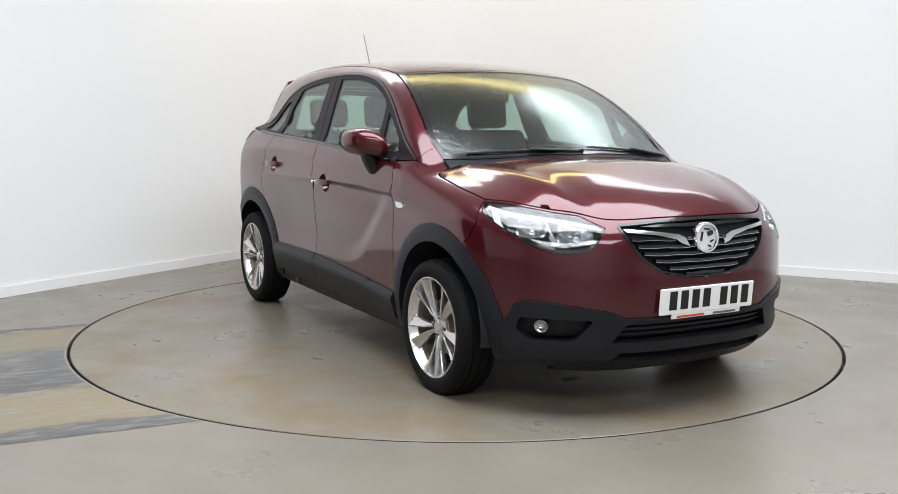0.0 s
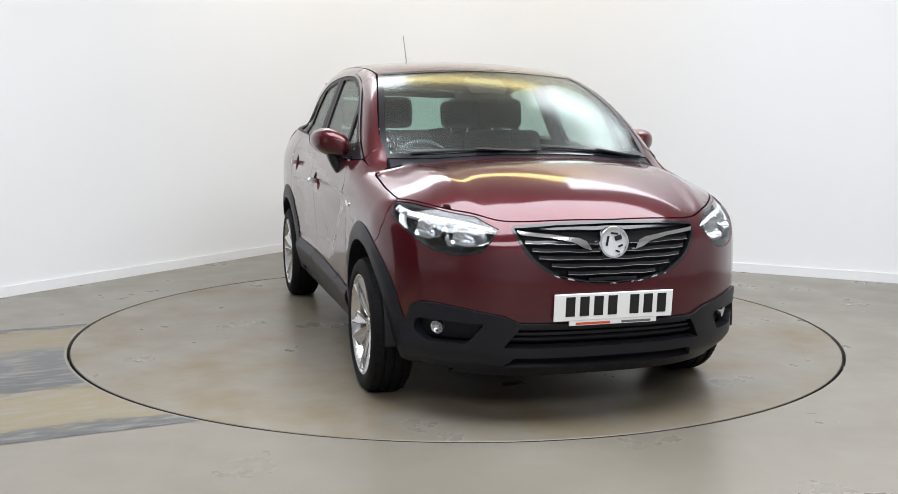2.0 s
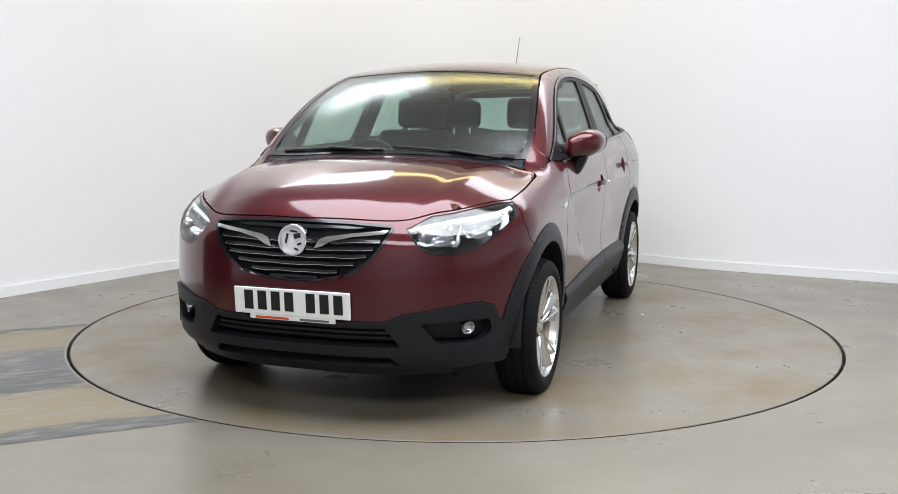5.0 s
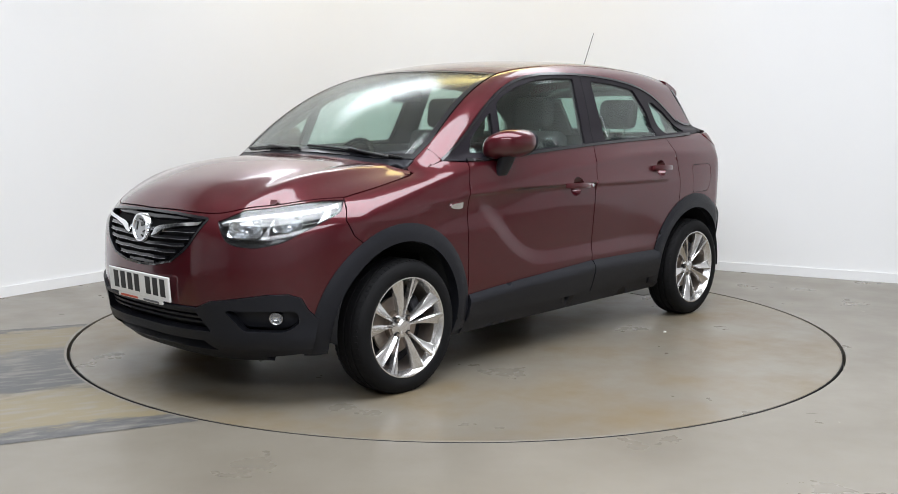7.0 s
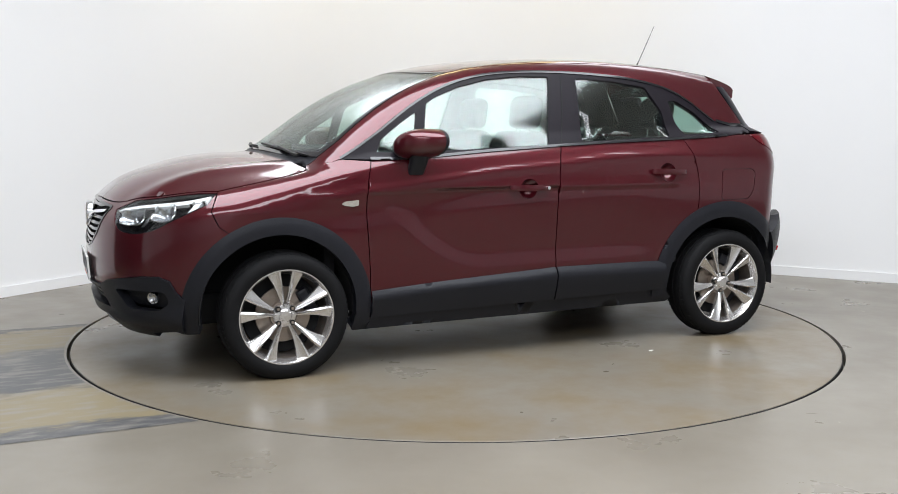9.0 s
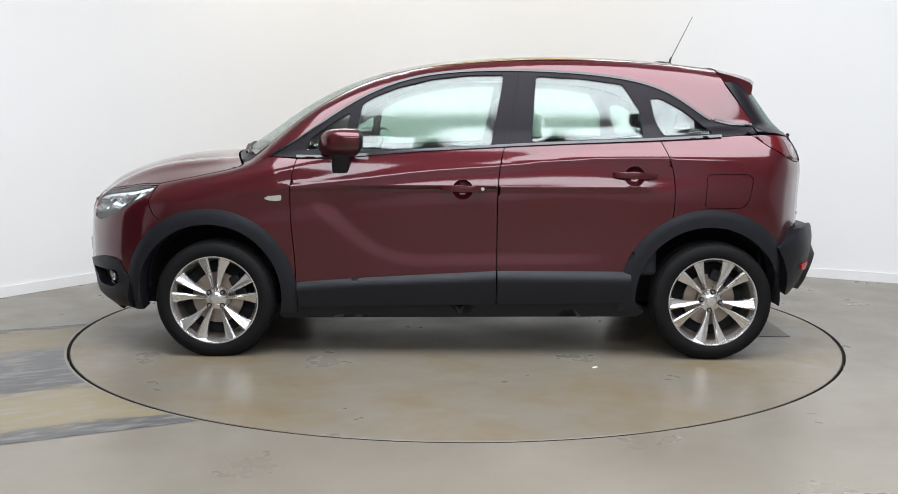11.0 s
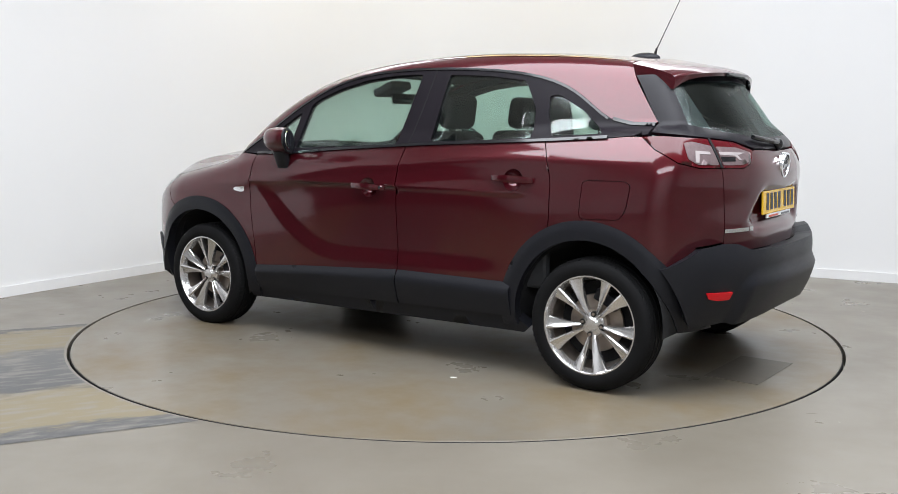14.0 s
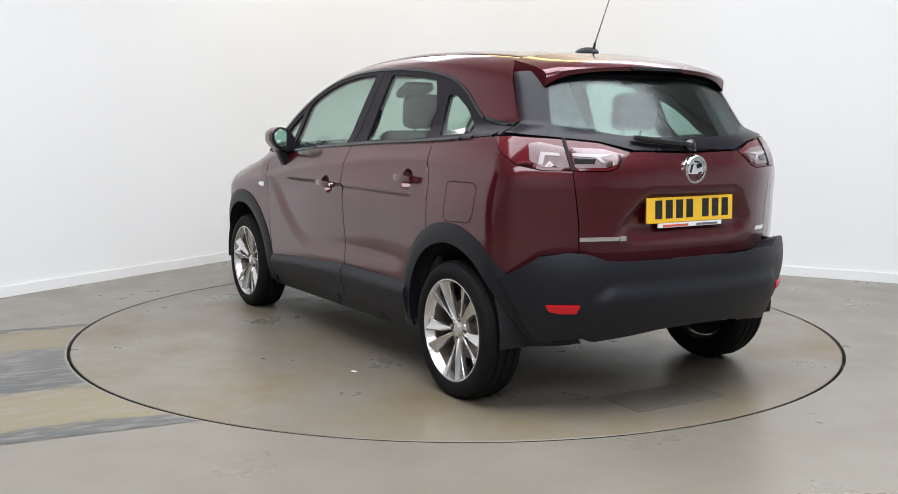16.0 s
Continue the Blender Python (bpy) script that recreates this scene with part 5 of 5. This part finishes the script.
def spoiler():
    ny, verts, faces = 25, [], []
    rows = ((-1.395, 0.0, 0.0), (-1.50, 0.0, 0.0), (-1.60, 0.002, 0.0), (-1.665, -0.004, 0), (-1.688, -0.016, 0), (-1.680, -0.034, 1), (-1.62, -0.045, 1), (-1.50, -0.055, 1), (-1.42, -0.06, 1))
    zc = spline([(-1.395, 1.5525), (-1.5, 1.532), (-1.6, 1.511), (-1.7, 1.492)])
    for x, dz, under in rows:
        for k in range(ny):
            t = -1 + 2 * k / (ny - 1)
            half = 0.572 + 0.10 * (x + 1.395)
            y = t * half
            xx = x + (0.105 * t * t * (x + 1.4) / -0.28 if x < -1.4 else 0.015 * t * t)
            verts.append((xx, y, float(zc(x)) + dz - 0.10 * y * y - (0.045 if under else 0.014) * t ** 8))
    n = len(rows)
    for i in range(n - 1):
        for k in range(ny - 1):
            faces.append((i * ny + k, (i + 1) * ny + k, (i + 1) * ny + k + 1, i * ny + k + 1))
    for k in (0, ny - 1):
        loop = [i * ny + k for i in range(n)]
        faces.append(tuple(loop if k else reversed(loop)))
    faces.append(tuple([(n - 1) * ny + k for k in range(ny)] + [k for k in reversed(range(ny))]))
    index = [1 if (i // (ny - 1)) >= 5 and i < (n - 1) * (ny - 1) else 0 for i in range(len(faces))]
    ob = mesh_object("roof_spoiler", verts, faces, PAINT, CAR, smooth=True, slots=[PAINT, GLOSS], index=index, label="burgundy roof spoiler over the rear window")
    ob.data.set_sharp_from_angle(angle=radians(50))
    # brake light in the spoiler's edge
    bm = bmesh.new()
    box(bm, (0.02, 0.30, 0.016), pose(-1.682, 0, 1.468, 0, 20, 0), 0.004)
    part("brake_light", bm, GLOSS, CAR, "dark high brake light")


def aerial():
    a = tagged(new("aerial"), "black roof aerial with a raked whip")
    a.parent = CAR
    z = float(skin("top", [(-1.2, 0.0)])[0][2])
    bm = bmesh.new()
    bmesh.ops.create_uvsphere(bm, u_segments=24, v_segments=12, radius=1.0, matrix=pose(-1.19, 0, z - 0.002) @ Matrix.Diagonal((0.085, 0.034, 0.030, 1)))
    part("foot", bm, CLAD, a, smooth=True)
    bm = bmesh.new()
    rod(bm, (-1.245, 0, z + 0.015), (-1.255, 0, z + 0.05), 0.008, 0.005)
    part("spring", bm, INK, a)
    bm = bmesh.new()
    rod(bm, (-1.255, 0, z + 0.045), (-1.372, 0, z + 0.285), 0.0034, 0.0022, 8)
    part("whip", bm, INK_GREY, a, "thin grey whip")


def wipers():
    foot = lambda y: 1.246 - 0.30 * y * y
    for y0, y1 in ((0.64, 0.06), (0.02, -0.58)):
        w = tagged(new("wiper"), "black windscreen wiper at rest")
        w.parent = CAR
        ys = np.linspace(y0, y1, 14)
        pts = skin("top", [(foot(y) - 0.020 - 0.02 * k / 13, y) for k, y in enumerate(ys)])
        bm = bmesh.new()
        for a, b in zip(pts, pts[1:]):
            rod(bm, a + np.array([0, 0, 0.008]), b + np.array([0, 0, 0.008]), 0.006, n=6)
        tagged(part("blade", bm, INK, w), kind="stuff")
        arm = skin("top", [(foot(y) + 0.004 - 0.030 * k / 7, y) for k, y in enumerate(np.linspace(y0 - 0.05, (y0 + y1) / 2, 8))])
        bm = bmesh.new()
        for a, b in zip(arm, arm[1:]):
            rod(bm, a + np.array([0, 0, 0.018]), b + np.array([0, 0, 0.018]), 0.0075, n=8)
        tagged(part("arm", bm, INK, w, smooth=True), kind="stuff")
    w = tagged(new("rear_wiper"), "black rear wiper on the window's foot")
    w.parent = CAR
    p = skin("rear", [(0.0, 1.135), (0.10, 1.142), (0.22, 1.155), (0.30, 1.165)])
    bm = bmesh.new()
    for a, b in zip(p, p[1:]):
        rod(bm, a + np.array([-0.022, 0, 0.005]), b + np.array([-0.022, 0, 0.005]), 0.013, 0.011, 8)
    tagged(part("arm", bm, GLOSS, w, smooth=True), kind="stuff")
    bm = bmesh.new()
    bmesh.ops.create_uvsphere(bm, u_segments=16, v_segments=10, radius=0.03, matrix=Matrix.Translation(p[0] + np.array([-0.012, 0, 0])))
    part("pivot", bm, GLOSS, w, smooth=True)


def seat(x, y, back=0.62, width=0.50, rear=False):
    s = tagged(new("seat"), "charcoal cloth car seat with a headrest")
    s.parent = CAR
    bm = bmesh.new()
    box(bm, (0.50, width, 0.16), pose(x + 0.18, y, 0.58, 0, -6, 0), 0.05, 4)
    part("cushion", bm, CLOTH, s, smooth=True)
    bm = bmesh.new()
    box(bm, (0.13, width, back), pose(x - 0.14, y, 0.88, 0, -14, 0), 0.05, 4)
    part("backrest", bm, CLOTH, s, smooth=True)
    for dy in ((-0.36, 0.36) if rear else (0.0,)):
        bm = bmesh.new()
        box(bm, (0.10, 0.27, 0.19), pose(x - 0.235, y + dy, 1.29, 0, -8, 0), 0.045, 4)
        part("headrest", bm, CLOTH, s, smooth=True)
        bm = bmesh.new()
        for d in (-0.06, 0.06):
            rod(bm, (x - 0.21, y + dy + d, 1.12), (x - 0.23, y + dy + d, 1.25), 0.007)
        part("headrest_post", bm, CHROME, s)


def cabin():
    for y in (0.36, -0.36):
        seat(-0.02, y)
    seat(-0.92, 0.0, back=0.55, width=1.22, rear=True)
    bm = bmesh.new()
    box(bm, (0.36, 1.42, 0.26), pose(0.86, 0, 0.90, 0, 8, 0), 0.08, 4)
    box(bm, (0.30, 0.36, 0.09), pose(0.78, -0.36, 1.03, 0, 10, 0), 0.04, 4)
    box(bm, (0.04, 0.22, 0.13), pose(0.70, 0.0, 0.98, 0, 12, 0), 0.01, 2)
    part("dashboard", bm, TRIM, CAR, "charcoal dashboard", smooth=True)
    st = tagged(new("steering_wheel"), "black steering wheel on the car's right")
    st.parent = CAR
    m = pose(0.55, -0.36, 0.97, 0, 0, 90) @ pose(0, 0, 0, -26, 0, 0)
    ring = [(0.172 + 0.016 * math.cos(a), 0.016 * math.sin(a)) for a in np.linspace(0, 2 * math.pi, 12, endpoint=False)]
    bm = lathe(ring, 40, close=True)
    bm.transform(m)
    part("ring", bm, GLOSS, st, smooth=True)
    bm = bmesh.new()
    box(bm, (0.15, 0.05, 0.12), m, 0.02, 3)
    box(bm, (0.33, 0.02, 0.035), m, 0.008)
    box(bm, (0.035, 0.02, 0.16), m @ pose(0, 0, -0.08), 0.008)
    part("boss", bm, TRIM, st, smooth=True)
    # rear-view mirror and sensor box behind the windscreen's head
    v = tagged(new("rear_view_mirror"), "black rear-view mirror with a sensor box")
    v.parent = CAR
    bm = bmesh.new()
    box(bm, (0.16, 0.20, 0.05), pose(0.49, 0.0, 1.435, 0, 22, 0), 0.015, 3)
    part("sensor_box", bm, TRIM, v, smooth=True)
    bm = bmesh.new()
    box(bm, (0.03, 0.24, 0.065), pose(0.42, -0.03, 1.375, 0, 8, 0), 0.014, 3)
    part("mirror", bm, GLOSS, v, smooth=True)
    bm = bmesh.new()
    box(bm, (0.52, 1.16, 0.02), pose(-1.50, 0, 1.055), 0.008)
    part("parcel_shelf", bm, TRIM, CAR, "charcoal parcel shelf", smooth=True)
    bm = bmesh.new()
    box(bm, (1.72, 1.40, 0.03), pose(-0.02, 0, 0.36), 0.0)
    box(bm, (0.86, 0.80, 0.03), pose(-1.30, 0, 0.37), 0.0)
    part("cabin_floor", bm, TRIM, CAR, "dark cabin floor")
    bm = bmesh.new()
    box(bm, (0.05, 1.4, 0.75), pose(1.02, 0, 0.62), 0.0)
    part("bulkhead", bm, DARK, CAR)
    for s in (1, -1):
        bm = bmesh.new()
        box(bm, (1.9, 0.05, 0.66), pose(-0.10, s * 0.735, 0.76), 0.02)
        part("door_card", bm, TRIM, CAR, "charcoal door card")


core()
body_panels()
wheels()
mirrors()
handles()
badges()
spoiler()
aerial()
wipers()
cabin()


def motions():
    """The deck turns clockwise seen from above, and the car rides on it."""
    walk(TABLE, [(t, pose(0, 0, 0, 0, 0, a)) for t, a in HEADING])
    offset = Vector((-0.013, 0.015, 0))
    walk(CAR, [(t, pose(0, 0, 0, 0, 0, a) @ Matrix.Translation(offset)) for t, a in HEADING])


motions()
